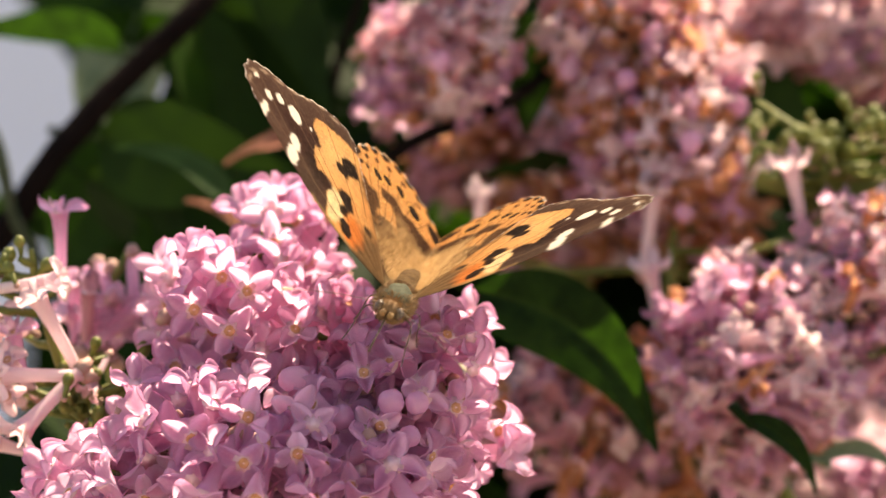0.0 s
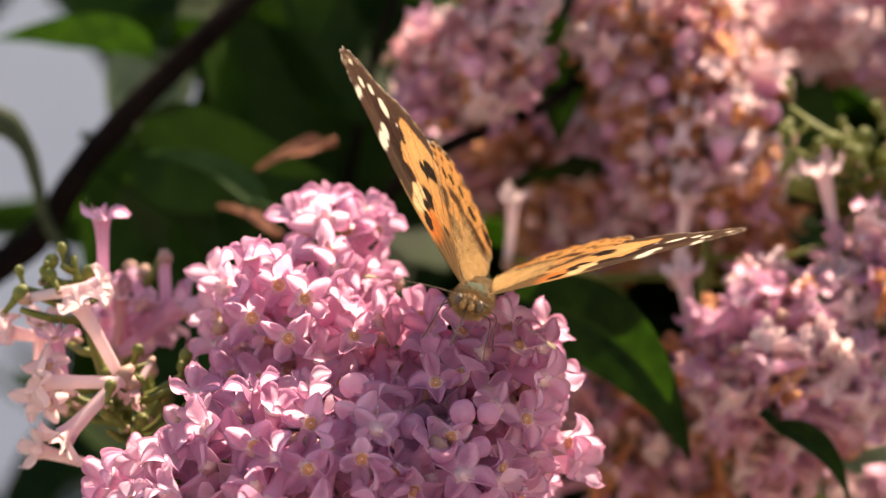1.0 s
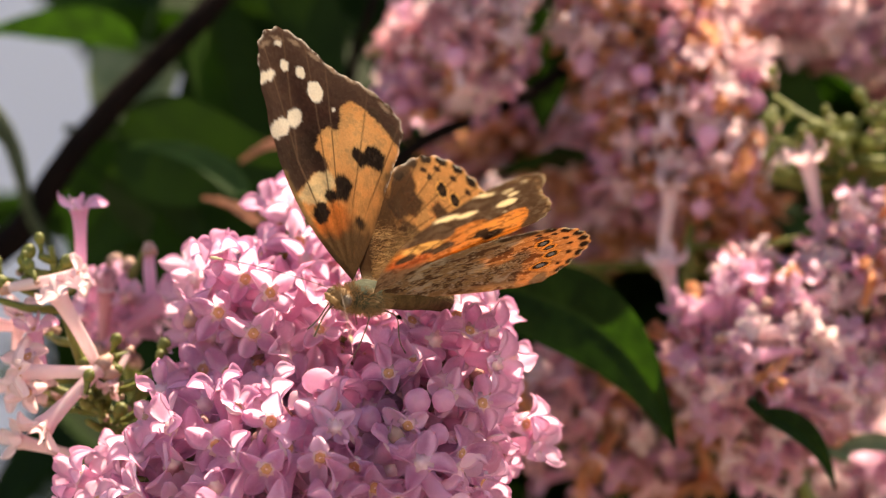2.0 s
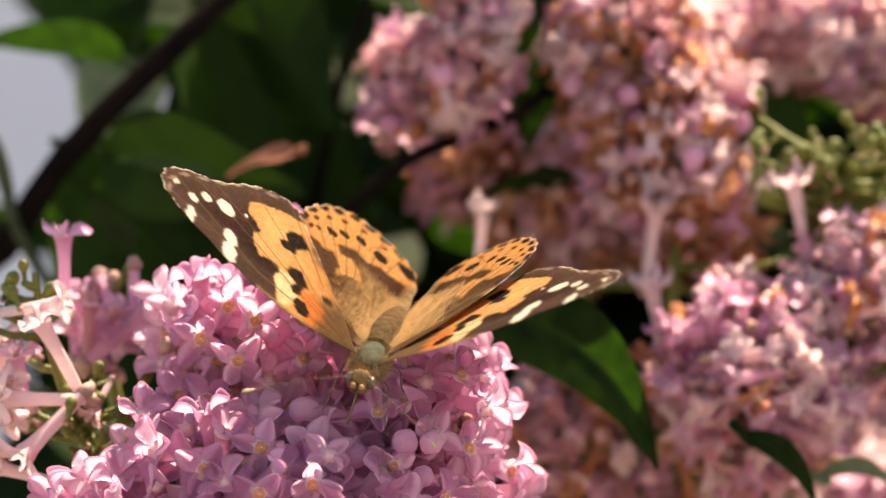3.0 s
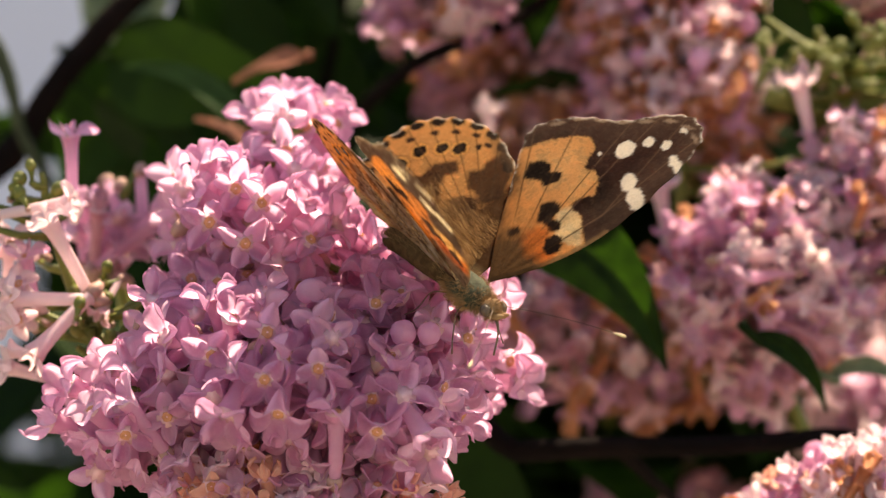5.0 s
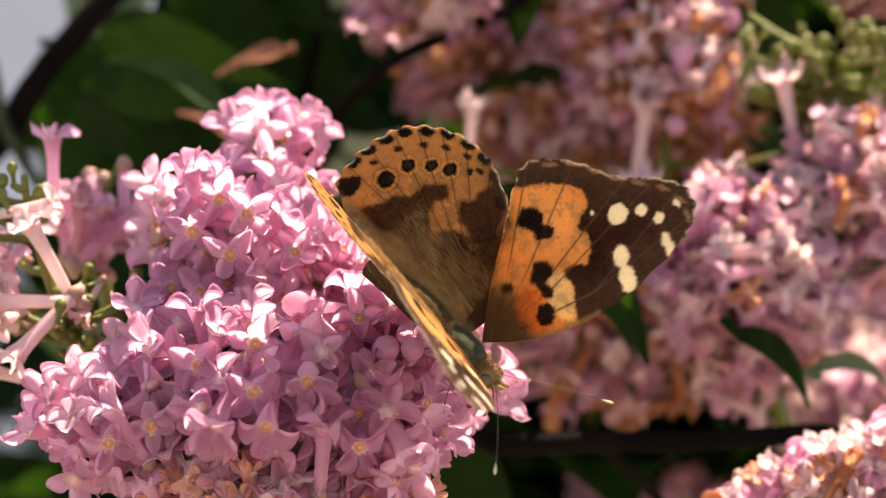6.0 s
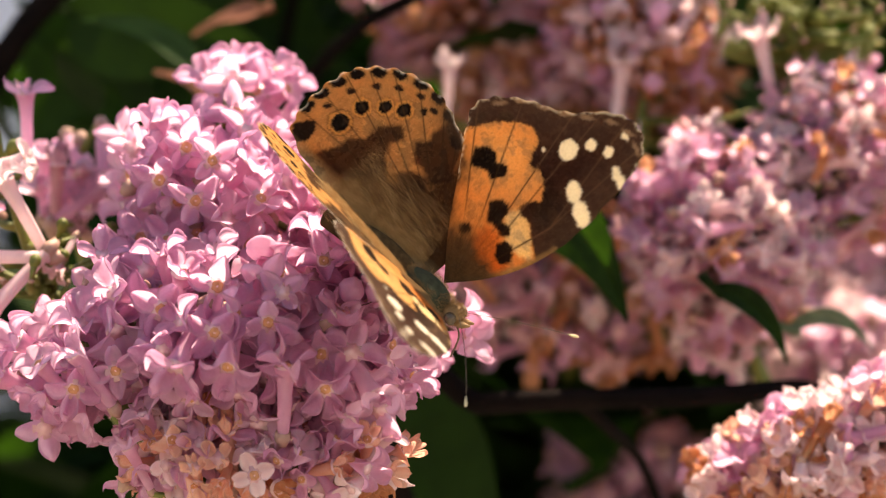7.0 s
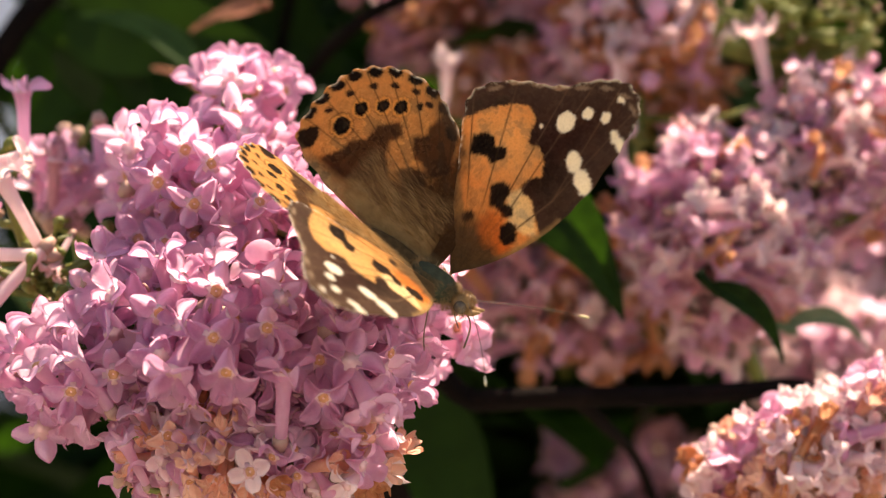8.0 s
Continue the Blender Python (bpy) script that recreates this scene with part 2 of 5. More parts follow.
FRESH = [floret_mesh("floret", PETAL, lift, cup, curl, length, tube_len, seed=k) for lift, cup, curl, length, tube_len, k in (
    (0.25, 0.0009, -0.10, 0.0030, 0.0085, 1), (0.45, 0.0009, -0.45, 0.0030, 0.0085, 2), (0.15, 0.0010, 0.30, 0.0030, 0.0085, 3), (-0.05, 0.0010, 0.45, 0.0029, 0.0085, 4),
    (0.80, 0.0008, -0.60, 0.0028, 0.0085, 5), (0.50, 0.0010, -0.90, 0.0031, 0.0085, 17), (0.30, 0.0008, 0.30, 0.0029, 0.0095, 18), (0.10, 0.0009, 0.15, 0.0031, 0.0090, 34), (-0.20, 0.0009, 0.60, 0.0029, 0.0090, 35))]
PALE = [floret_mesh("floret", PETAL_PALE, 0.2, 0.0009, 0.4, 0.0029, 0.0105, seed=6), floret_mesh("floret", PETAL_PALE, -0.3, 0.0010, 0.6, 0.0028, 0.0105, seed=7), floret_mesh("floret", PETAL_PALE, 0.6, 0.0008, -0.6, 0.0028, 0.0100, seed=8)]
DRY = [floret_mesh("floret", PETAL_DRY, 0.9, 0.0012, 0.7, 0.0022, 0.007, seed=9), floret_mesh("floret", PETAL_DRY, -0.6, 0.0014, 1.0, 0.0023, 0.007, seed=10)]
COARSE = [floret_mesh("floret", PETAL_AGED_SHADED, 0.4, 0.0009, -0.5, 0.0026, seed=11, coarse=True), floret_mesh("floret", PETAL, -0.2, 0.0010, 0.7, 0.0026, seed=12, coarse=True), floret_mesh("floret", PETAL_AGED_SHADED, 0.9, 0.0008, 0.4, 0.0024, 0.009, seed=19, coarse=True)]
COARSE_FRESH = [floret_mesh("floret", PETAL, 0.3, 0.0009, 0.3, 0.0027, 0.009, seed=36, coarse=True), floret_mesh("floret", PETAL, 0.8, 0.0009, -0.5, 0.0026, 0.009, seed=37, coarse=True)]
COARSE_PALE = [floret_mesh("floret", PETAL_PALE, 0.5, 0.0009, -0.5, 0.0025, 0.010, seed=13, coarse=True), floret_mesh("floret", PETAL_PALE, -0.4, 0.0010, 0.6, 0.0025, 0.010, seed=14, coarse=True)]
COARSE_DRY = [floret_mesh("floret", PETAL_DRY, 1.0, 0.0010, 0.5, 0.0022, 0.006, seed=15, coarse=True), floret_mesh("floret", PETAL_DRY, -0.5, 0.0012, 1.0, 0.0022, 0.006, seed=16, coarse=True)]
PEACH = [floret_mesh("floret", PETAL_PEACH, 0.6, 0.0012, 0.4, 0.0024, 0.008, seed=31), floret_mesh("floret", PETAL_PEACH, 1.0, 0.0012, -0.5, 0.0024, 0.0085, seed=32), floret_mesh("floret", PETAL_PEACH, 0.2, 0.0012, 0.9, 0.0023, 0.008, seed=33)]
ANTHERS = anther_mesh()
BUD = bud_mesh("bud", PETAL)
GREEN_BUD = bud_mesh("bud", STEM, 0.005)


def set_floret(owner, mesh, place, face, spin=0.0, size=1.0, anthers=False, name="floret"):
    """A flower in its cluster: place in millimetres, face the way it looks."""
    m = Matrix.Translation(Vector(place) * MM) @ (turned(face, spin) * size).to_4x4()
    ob = part(name, mesh, None, owner, m=m)
    if anthers:
        part("anther", ANTHERS, None, ob, "orange-yellow anthers")
    return ob


def stems(owner, spine, tips, radius=0.0007):
    """The cluster's green stalk with a branchlet to each flower."""
    bm = bmesh.new()
    run = curve([Vector(p) * MM for p in spine], 6)
    tube(bm, run, [radius * (1.5 - k / len(run)) for k in range(len(run))], 6)
    for p in tips:
        q = Vector(p) * MM
        near = min(run, key=lambda r: (r - q).length + 0.002 * (r.z > q.z))
        mid = near.lerp(q, 0.55) + Vector((0, 0, -0.06)) * (q - near).length
        tube(bm, [near, mid, q], [0.0006, 0.0005, 0.0004], 4)
    tagged(part("stalk", bm, [STEM], owner), "thin green branching flower stalk", kind="stuff")


def cluster(owner, lobes, heroes, count, kinds, spine, seed, spacing=4.2, buds=0.05, hero_kinds=None, keep=(), anthers=0.6, back=0.25, loose=0.5, depth=(-1.8, 0.8), lumps=1.5, lean=0.0, sizes=(0.92, 1.2)):
    """Flowers over rounded lobes (x, y, z, rx, ry, rz); heroes (x, z, right, up) come first."""
    rnd = random.Random(seed)
    spots, tips = [Vector(q) for q in keep], []

    def surface(x, z):
        best = None
        for cx, cy, cz, rx, ry, rz in lobes:
            d = 1 - ((x - cx) / rx) ** 2 - ((z - cz) / rz) ** 2
            y = cy - ry * math.sqrt(max(d, 0.0)) if d > 0 else cy + 4 - 4 * d
            if best is None or y < best:
                best = y
        return best

    def put(p, f, mesh, size, a, name="floret"):
        spots.append(p)
        f = Vector(f).normalized()
        set_floret(owner, mesh, p, f, rnd.uniform(0, 6.28), size, a, name)
        tips.append(Vector(p) - f * (8.0 if name == "floret" else 7.0) * size)

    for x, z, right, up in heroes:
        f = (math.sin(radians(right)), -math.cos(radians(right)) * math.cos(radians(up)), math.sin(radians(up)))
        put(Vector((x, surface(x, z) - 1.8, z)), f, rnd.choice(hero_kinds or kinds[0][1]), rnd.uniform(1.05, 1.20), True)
    tries = 0
    total = count + len(heroes) + len(keep)
    while len(spots) < total and tries < count * 90:
        tries += 1
        cx, cy, cz, rx, ry, rz = rnd.choices(lobes, [l[3] * l[5] for l in lobes])[0]
        v = Vector((rnd.gauss(0, 1), rnd.gauss(0, 1), rnd.gauss(0, 1))).normalized()
        if v.y > back:
            continue
        p = Vector((cx + v.x * rx, cy + v.y * ry, cz + v.z * rz))
        if any(((p.x - l[0]) / l[3]) ** 2 + ((p.y - l[1]) / l[4]) ** 2 + ((p.z - l[2]) / l[5]) ** 2 < 0.8 for l in lobes):
            continue
        p += v * (rnd.uniform(*depth) + lumps * (noise.noise(p * 0.13 + Vector((seed, 0, 0))) - 0.2))
        if any((p - q).length < spacing for q in spots):
            continue
        f = Vector((v.x / rx, v.y / ry, v.z / rz)).normalized() + Vector((rnd.gauss(0, loose), rnd.gauss(0, loose * 0.8), rnd.gauss(0.05, loose)))
        f.y -= lean
        f.z -= 0.7 * lean * max(0.0, 0.6 - v.z)
        f.normalize()
        f += v * max(0.0, 0.62 - 0.5 * lean - f.dot(v))
        f.y = min(f.y, 0.05 - 0.4 * lean)
        if rnd.random() < buds:
            put(p, f, BUD, rnd.uniform(0.8, 1.05), False, "bud")
        else:
            r, pick = rnd.random(), kinds[-1][1]
            for share, meshes in kinds:
                if r < share:
                    pick = meshes
                    break
                r -= share
            put(p, f, rnd.choice(pick), rnd.uniform(*sizes), rnd.random() < anthers)
    stems(owner, spine, tips)


# ---------- leaves and wood ----------
def leaf_mesh(name, mat, length, width, fold, droop, seed, wave=0.03, bend=0.0, stalk=0.011):
    """A heart-shaped lilac leaf from its stalk along +x, folded on the midrib, with side veins."""
    rnd = random.Random(seed)
    ph = rnd.uniform(0, 6)
    bm = bmesh.new()
    layer = bm.verts.layers.float.new("shade")
    nu, nv = 14, 22
    rows = []
    for j in range(nv + 1):
        v = j / nv
        w = width * 0.5 * (math.sin(math.pi * v ** 0.62) ** 0.9 if 0 < v < 1 else 0.0) * (1 - 0.25 * v) * 1.15 + 0.0002
        row = []
        for i in range(nu + 1):
            u = (i / nu - 0.5) * 2
            vein = abs(((v * 6.5 - abs(u) * 0.9) % 1) - 0.5)
            z = fold * abs(u) * w - droop * v * v * length + wave * length * math.sin(v * 7 + ph + u) * abs(u) * 0.35 + 0.0011 * (width / 0.04) * (vein - 0.25) * abs(u) * (1 - abs(u))
            z += -0.0004 * math.exp(-(u / 0.1) ** 2)
            vert = bm.verts.new((v * length, u * w + 4 * bend * v * (1 - v), z))
            vert[layer] = max(math.exp(-(u / 0.07) ** 2), 0.45 * math.exp(-((vein - 0.5) / 0.05) ** 2))
            row.append(vert)
        rows.append(row)
    a = rows
    for j in range(nv):
        for i in range(nu):
            bm.faces.new((a[j][i], a[j + 1][i], a[j + 1][i + 1], a[j][i + 1]))
    tube(bm, [(-stalk, 0, 0.18 * stalk), (-0.45 * stalk, 0, 0.05 * stalk), (0.002, 0, -0.0002)], [0.0009, 0.0008, 0.0006], 6)
    return mesh_from(bm, name, [mat])


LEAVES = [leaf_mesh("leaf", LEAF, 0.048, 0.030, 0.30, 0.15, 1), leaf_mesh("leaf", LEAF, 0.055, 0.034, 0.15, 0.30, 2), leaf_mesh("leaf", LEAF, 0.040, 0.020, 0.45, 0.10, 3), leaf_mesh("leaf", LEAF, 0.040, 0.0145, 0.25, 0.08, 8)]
SHADED_LEAVES = [leaf_mesh("leaf", LEAF_SHADED, 0.045, 0.022, 0.25, 0.2, 5), leaf_mesh("leaf", LEAF_SHADED, 0.040, 0.026, 0.35, 0.1, 6)]
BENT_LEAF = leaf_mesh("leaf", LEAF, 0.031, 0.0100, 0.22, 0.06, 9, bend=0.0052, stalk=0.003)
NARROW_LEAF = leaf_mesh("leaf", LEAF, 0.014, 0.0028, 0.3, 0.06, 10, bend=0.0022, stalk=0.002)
ARC_LEAF = leaf_mesh("leaf", LEAF_PALE, 0.012, 0.0020, 0.3, 0.02, 11, bend=0.0030, stalk=0.002)
DRY_LEAF = leaf_mesh("leaf", LEAF_DRY, 0.012, 0.0036, 0.4, 0.3, 7, 0.1, stalk=0.002)
FLAP_LEAF = leaf_mesh("leaf", LEAF_FOLD, 0.017, 0.0034, 0.3, 0.05, 12, bend=-0.0024, stalk=0.001)
PALE_LEAVES = [leaf_mesh("leaf", LEAF_PALE, 0.034, 0.024, 0.2, 0.2, 4)]


def set_leaf(owner, mesh, start, end, face, size=None):
    """A leaf from start to end (millimetres), its upper side turned to face."""
    a, b = at(*start) - owner.location, at(*end) - owner.location
    x = (b - a).normalized()
    z = (Vector(face) - x * Vector(face).dot(x)).normalized()
    y = z.cross(x)
    length = max(v.co.x for v in mesh.vertices)
    s = (b - a).length / length if size is None else size
    m = Matrix((x, y, z)).transposed().to_4x4()
    return part("leaf", mesh, None, owner, m=Matrix.Translation(a) @ m @ Matrix.Scale(s, 4))


def branch(pts, radii, label, group="lilac branches", mat=None):
    """A woody branch through places in millimetres."""
    base = at(*pts[0])
    ob = thing("lilac_branch", base, label, "branch", group)
    run = curve([at(*p) - base for p in pts], 8)
    rr = [np.interp(k / (len(run) - 1) * (len(radii) - 1), range(len(radii)), radii) * MM * (1 + 0.10 * noise.noise(p * 160)) for k, p in enumerate(run)]
    bm = bmesh.new()
    tube(bm, run, rr, 10)
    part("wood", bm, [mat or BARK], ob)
    return ob


# ---------- ground ----------
bm = bmesh.new()
S = [bm.verts.new((x, y, 0.12 * noise.noise(Vector((x * 0.3, y * 0.3, 0))) - 0.06)) for y in np.linspace(-1, 1, 41) ** 3 * 900 for x in np.linspace(-1, 1, 41) ** 3 * 900]
for j in range(40):
    for i in range(40):
        bm.faces.new((S[j * 41 + i], S[j * 41 + i + 1], S[(j + 1) * 41 + i + 1], S[(j + 1) * 41 + i]))
ground = new("ground", mesh_from(bm, "ground", [BOUNCE_GROUND]))
tagged(ground, "unseen ground, made pale to bounce sunlight up at the lilac bush", "ground", kind="structure")

bm = bmesh.new()
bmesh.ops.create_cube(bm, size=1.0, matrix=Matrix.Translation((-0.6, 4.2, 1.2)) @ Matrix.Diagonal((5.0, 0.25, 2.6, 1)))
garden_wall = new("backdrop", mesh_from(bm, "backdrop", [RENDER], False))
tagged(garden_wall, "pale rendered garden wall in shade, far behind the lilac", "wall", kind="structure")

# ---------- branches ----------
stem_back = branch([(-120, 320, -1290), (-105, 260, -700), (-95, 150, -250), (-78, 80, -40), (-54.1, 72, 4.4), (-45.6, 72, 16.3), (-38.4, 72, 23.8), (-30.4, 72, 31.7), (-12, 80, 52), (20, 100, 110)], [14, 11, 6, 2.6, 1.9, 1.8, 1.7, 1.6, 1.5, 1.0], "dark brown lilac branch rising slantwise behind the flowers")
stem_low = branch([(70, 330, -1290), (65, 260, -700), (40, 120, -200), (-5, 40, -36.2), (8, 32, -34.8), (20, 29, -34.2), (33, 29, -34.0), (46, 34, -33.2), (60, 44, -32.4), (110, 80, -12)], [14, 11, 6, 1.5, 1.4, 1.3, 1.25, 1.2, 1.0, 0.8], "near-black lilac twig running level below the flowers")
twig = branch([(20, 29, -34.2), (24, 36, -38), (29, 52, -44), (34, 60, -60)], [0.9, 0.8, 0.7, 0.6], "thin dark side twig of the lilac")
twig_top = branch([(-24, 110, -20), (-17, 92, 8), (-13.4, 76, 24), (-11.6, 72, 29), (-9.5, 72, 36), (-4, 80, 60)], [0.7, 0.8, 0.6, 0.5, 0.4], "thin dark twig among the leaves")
hook = branch([(-50, 74, -4), (-54.5, 70, 4), (-55.6, 68, 9), (-57.0, 68, 13.5), (-59.6, 68, 16.6), (-62.5, 68, 17.4), (-64.5, 68, 16.0)], [0.7, 0.8, 0.9, 1.1, 1.9, 1.5, 0.8], "drooping grey-green shoot beside the branch", mat=SHOOT)
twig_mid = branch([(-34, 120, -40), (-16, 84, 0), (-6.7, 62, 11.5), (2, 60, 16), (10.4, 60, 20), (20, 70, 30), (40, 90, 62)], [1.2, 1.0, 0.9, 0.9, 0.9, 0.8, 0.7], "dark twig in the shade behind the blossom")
branch([(-40, 30, -1290), (-35, 30, -500), (-26, 22, -90), (-18, 16, -45), (-10, 14, -30)], [9, 6, 2.4, 1.3, 1.0], "slender brown lilac stem that carries the near blossom")

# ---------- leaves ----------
set_leaf(stem_back, SHADED_LEAVES[0], (-44, 74, 14), (-19, 66, 8.5), (-0.25, -0.95, -0.05))
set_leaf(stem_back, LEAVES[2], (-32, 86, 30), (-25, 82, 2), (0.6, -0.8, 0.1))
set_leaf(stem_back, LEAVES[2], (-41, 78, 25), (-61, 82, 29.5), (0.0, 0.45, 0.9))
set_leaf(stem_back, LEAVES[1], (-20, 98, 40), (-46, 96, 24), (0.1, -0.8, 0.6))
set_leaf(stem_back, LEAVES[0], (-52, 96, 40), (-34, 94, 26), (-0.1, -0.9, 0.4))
set_leaf(stem_back, SHADED_LEAVES[1], (-29, 84, 36), (-13, 80, 17), (0.2, 0.8, 0.5))
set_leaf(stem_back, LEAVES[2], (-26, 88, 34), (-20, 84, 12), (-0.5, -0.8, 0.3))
set_leaf(stem_back, SHADED_LEAVES[1], (-46, 80, 9), (-30, 76, -2), (0.1, 0.75, 0.6))
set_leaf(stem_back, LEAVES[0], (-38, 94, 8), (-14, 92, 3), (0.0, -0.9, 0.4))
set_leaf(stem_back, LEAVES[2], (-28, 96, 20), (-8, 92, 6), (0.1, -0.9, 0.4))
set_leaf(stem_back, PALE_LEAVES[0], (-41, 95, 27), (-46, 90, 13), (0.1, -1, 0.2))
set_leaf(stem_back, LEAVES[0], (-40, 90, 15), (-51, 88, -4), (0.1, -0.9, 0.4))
set_leaf(stem_back, SHADED_LEAVES[1], (-30, 92, 31), (-45, 90, 33), (0.1, -0.5, 0.8))
set_leaf(stem_back, SHADED_LEAVES[0], (-24, 90, 30), (-38, 86, 16), (0.2, -0.8, 0.5))
set_leaf(stem_back, FLAP_LEAF, (-26.5, 63, 5.8), (-41.5, 64, 13.2), (0.0, -0.8, 0.6))
set_leaf(stem_back, DRY_LEAF, (-19, 62, 13.9), (-27.5, 60, 12.7), (0.1, -0.6, 0.8))
set_leaf(stem_back, DRY_LEAF, (-25.5, 60, 3), (-31, 58, 7.4), (0.3, -0.6, 0.8))
set_leaf(stem_low, BENT_LEAF, (3.0, 34, -5.0), (26.0, 31, -25.0), (-0.25, -0.95, 0.1))
set_leaf(stem_low, NARROW_LEAF, (36.4, 28, -20.4), (45.8, 29, -30), (0.2, -0.95, 0.2))
set_leaf(stem_low, ARC_LEAF, (46, 40, -26), (57, 42, -29), (0.05, -0.98, 0.15))
set_leaf(stem_low, LEAVES[0], (-6, 60, -36), (12, 56, -60), (0.2, -0.9, 0.4))
set_leaf(stem_low, LEAVES[1], (-20, 60, -38), (-40, 60, -66), (-0.2, -0.9, 0.3))
set_leaf(twig_top, LEAVES[2], (10, 66, 30), (11, 64, 14), (0.4, -0.9, 0.2))
set_leaf(twig_mid, LEAVES[0], (36, 70, 22), (48, 70, 6), (0.3, -0.9, 0.3))

rnd = random.Random(77)
bm = bmesh.new()
layer = bm.verts.layers.float.new("shade")


def loose_leaf(x, y, z, tilt):
    """One leaf of the distant mass, turned at random."""
    src = rnd.choice(LEAVES)
    turn = Euler((rnd.uniform(-tilt, tilt), rnd.uniform(-tilt, tilt), rnd.uniform(0, 6.28))).to_matrix()
    verts = [bm.verts.new(at(x, y, z) + turn @ v.co) for v in src.vertices]
    for q in src.polygons:
        bm.faces.new([verts[i] for i in q.vertices])


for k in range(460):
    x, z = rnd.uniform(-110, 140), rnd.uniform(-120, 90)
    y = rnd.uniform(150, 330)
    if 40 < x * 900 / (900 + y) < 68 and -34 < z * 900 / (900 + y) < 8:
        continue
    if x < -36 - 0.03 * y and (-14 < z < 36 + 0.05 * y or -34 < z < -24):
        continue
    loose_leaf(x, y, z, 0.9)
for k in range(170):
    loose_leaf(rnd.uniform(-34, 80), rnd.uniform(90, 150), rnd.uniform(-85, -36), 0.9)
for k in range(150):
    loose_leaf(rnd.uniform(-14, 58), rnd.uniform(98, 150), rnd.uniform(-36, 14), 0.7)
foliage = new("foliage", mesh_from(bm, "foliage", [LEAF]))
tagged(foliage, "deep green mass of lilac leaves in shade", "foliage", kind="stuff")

# unseen branch and leaves higher up, added to shade the flowers behind
shade_branch = branch([(140, 260, -1290), (150, 220, -400), (120, 150, 20), (60, 115, 60), (20, 105, 70), (-30, 110, 75)], [14, 10, 4, 2, 1.6, 1.2], "unseen lilac branch added above the flowers to carry shading leaves")
for x, y, z, dx, dz in ((39, 89, 47, 24, 2), (33, 97, 52, -24, 4), (27, 87, 46, 12, 0), (11, 95, 46, 22, 3), (3, 103, 48, -24, 2), (-15, 89, 47, 20, -2), (-25, 101, 50, 26, 2), (-33, 93, 48, -20, 4), (23, 115, 56, 26, 0), (24, 42, 47, 17, 1), (39, 47, 49, -15, 2)):
    set_leaf(shade_branch, LEAVES[(x + z) % 2], (x, y, z), (x + dx, y + 5, z + dz), (0.2, -0.1, 1))
# more added casters; the first one shades the upright floret at left
for x, y, z, dx, dz in ((-38, 24, 46, 10, 1), (-29, 36, 46, 18, 1), (-6, 43, 50, -17, 2), (9, 61, 50, 13, 1), (18, 82, 50, 20, 1), (32, 87, 53, -19, 2), (-3, 115, 56, 26, -4)):
    set_leaf(shade_branch, LEAVES[(x + z) % 2], (x, y, z), (x + dx, y + 5, z + dz), (0.2, -0.1, 1))

# ---------- flower clusters behind ----------
BLOOM = "lilac flower clusters"
back_kinds = [(0.62, COARSE), (0.31, COARSE_PALE), (0.07, COARSE_DRY)]
# mostly withered florets, whose dark brown also stands in for deep shade
shade_kinds = [(0.26, COARSE), (0.10, COARSE_PALE), (0.64, COARSE_DRY)]


def back_cluster(place, lobes, count, kinds, spine, seed, label, spacing=3.15, sizes=(0.92, 1.2)):
    ob = thing("lilac_cluster", at(*place), label, "flower", BLOOM)
    cluster(ob, lobes, [], count, kinds, spine, seed, spacing, 0.04, anthers=0.0, back=0.5, loose=0.8, depth=(-4.0, 1.5), sizes=sizes)
    return ob


back_cluster((38, 42, -14), [(0, 0, 0, 12, 12, 12), (15, 4, 9, 11, 10, 12), (1, 7, -9, 6, 7, 8)], 235, [(0.32, COARSE), (0.26, COARSE_FRESH), (0.32, COARSE_PALE), (0.10, COARSE_DRY)], [(6, 6, -20), (2, 4, -8), (4, 3, 8), (10, 4, 20)], 21, "broad pink lilac cluster with a few browned flowers", 2.7, (0.74, 1.0))
back_cluster((27, 60, 18), [(0, 0, 0, 10, 10, 12), (-4, 2, 10, 9, 9, 9), (4, -2, -8, 8, 8, 6)], 275, [(0.22, COARSE), (0.24, COARSE_PALE), (0.06, COARSE_FRESH), (0.48, COARSE_DRY)], [(2, 4, -22), (1, 3, -6), (-1, 3, 8), (-3, 3, 16)], 22, "half-withered lilac cluster, pink and orange-brown", 2.55, (0.68, 0.92))
back_cluster((1, 58, 25), [(1, 0, 0, 6, 6, 8), (-6, 4, -3, 5, 5, 7), (3, 2, 9, 5, 6, 6)], 105, back_kinds, [(1, 4, -8), (0, 3, 4), (0, 3, 14)], 23, "pale pink lilac cluster on a dark twig", 2.5, (0.66, 0.92))
back_cluster((16, 78, 8), [(4, 0, 0, 12, 10, 8), (-1, 4, -5, 9, 8, 6), (-10, 6, 5, 10, 7, 8)], 270, shade_kinds, [(3, 4, -16), (0, 3, -4), (-2, 3, 6)], 24, "brown lilac cluster, its shade put in by many dark withered florets", 2.7, (0.72, 0.98))
back_cluster((50, 74, 30), [(0, 0, 0, 16, 10, 7), (8, 2, -4, 8, 8, 7)], 125, back_kinds, [(3, 4, -14), (0, 3, -2), (0, 3, 6)], 25, "pink lilac cluster hanging in light shade")
# no leaf shades this one; aged and brown florets carry the darkness
back_cluster((16, 58, -22), [(0, 0, 0, 10, 9, 9), (10, 3, -2, 9, 8, 8)], 58, [(0.54, COARSE), (0.06, COARSE_PALE), (0.40, COARSE_DRY)], [(4, 24, -12), (3, 8, -6), (0, 3, 6)], 26, "dusky pink lilac cluster, darkened for shade with brown florets", 4.3)
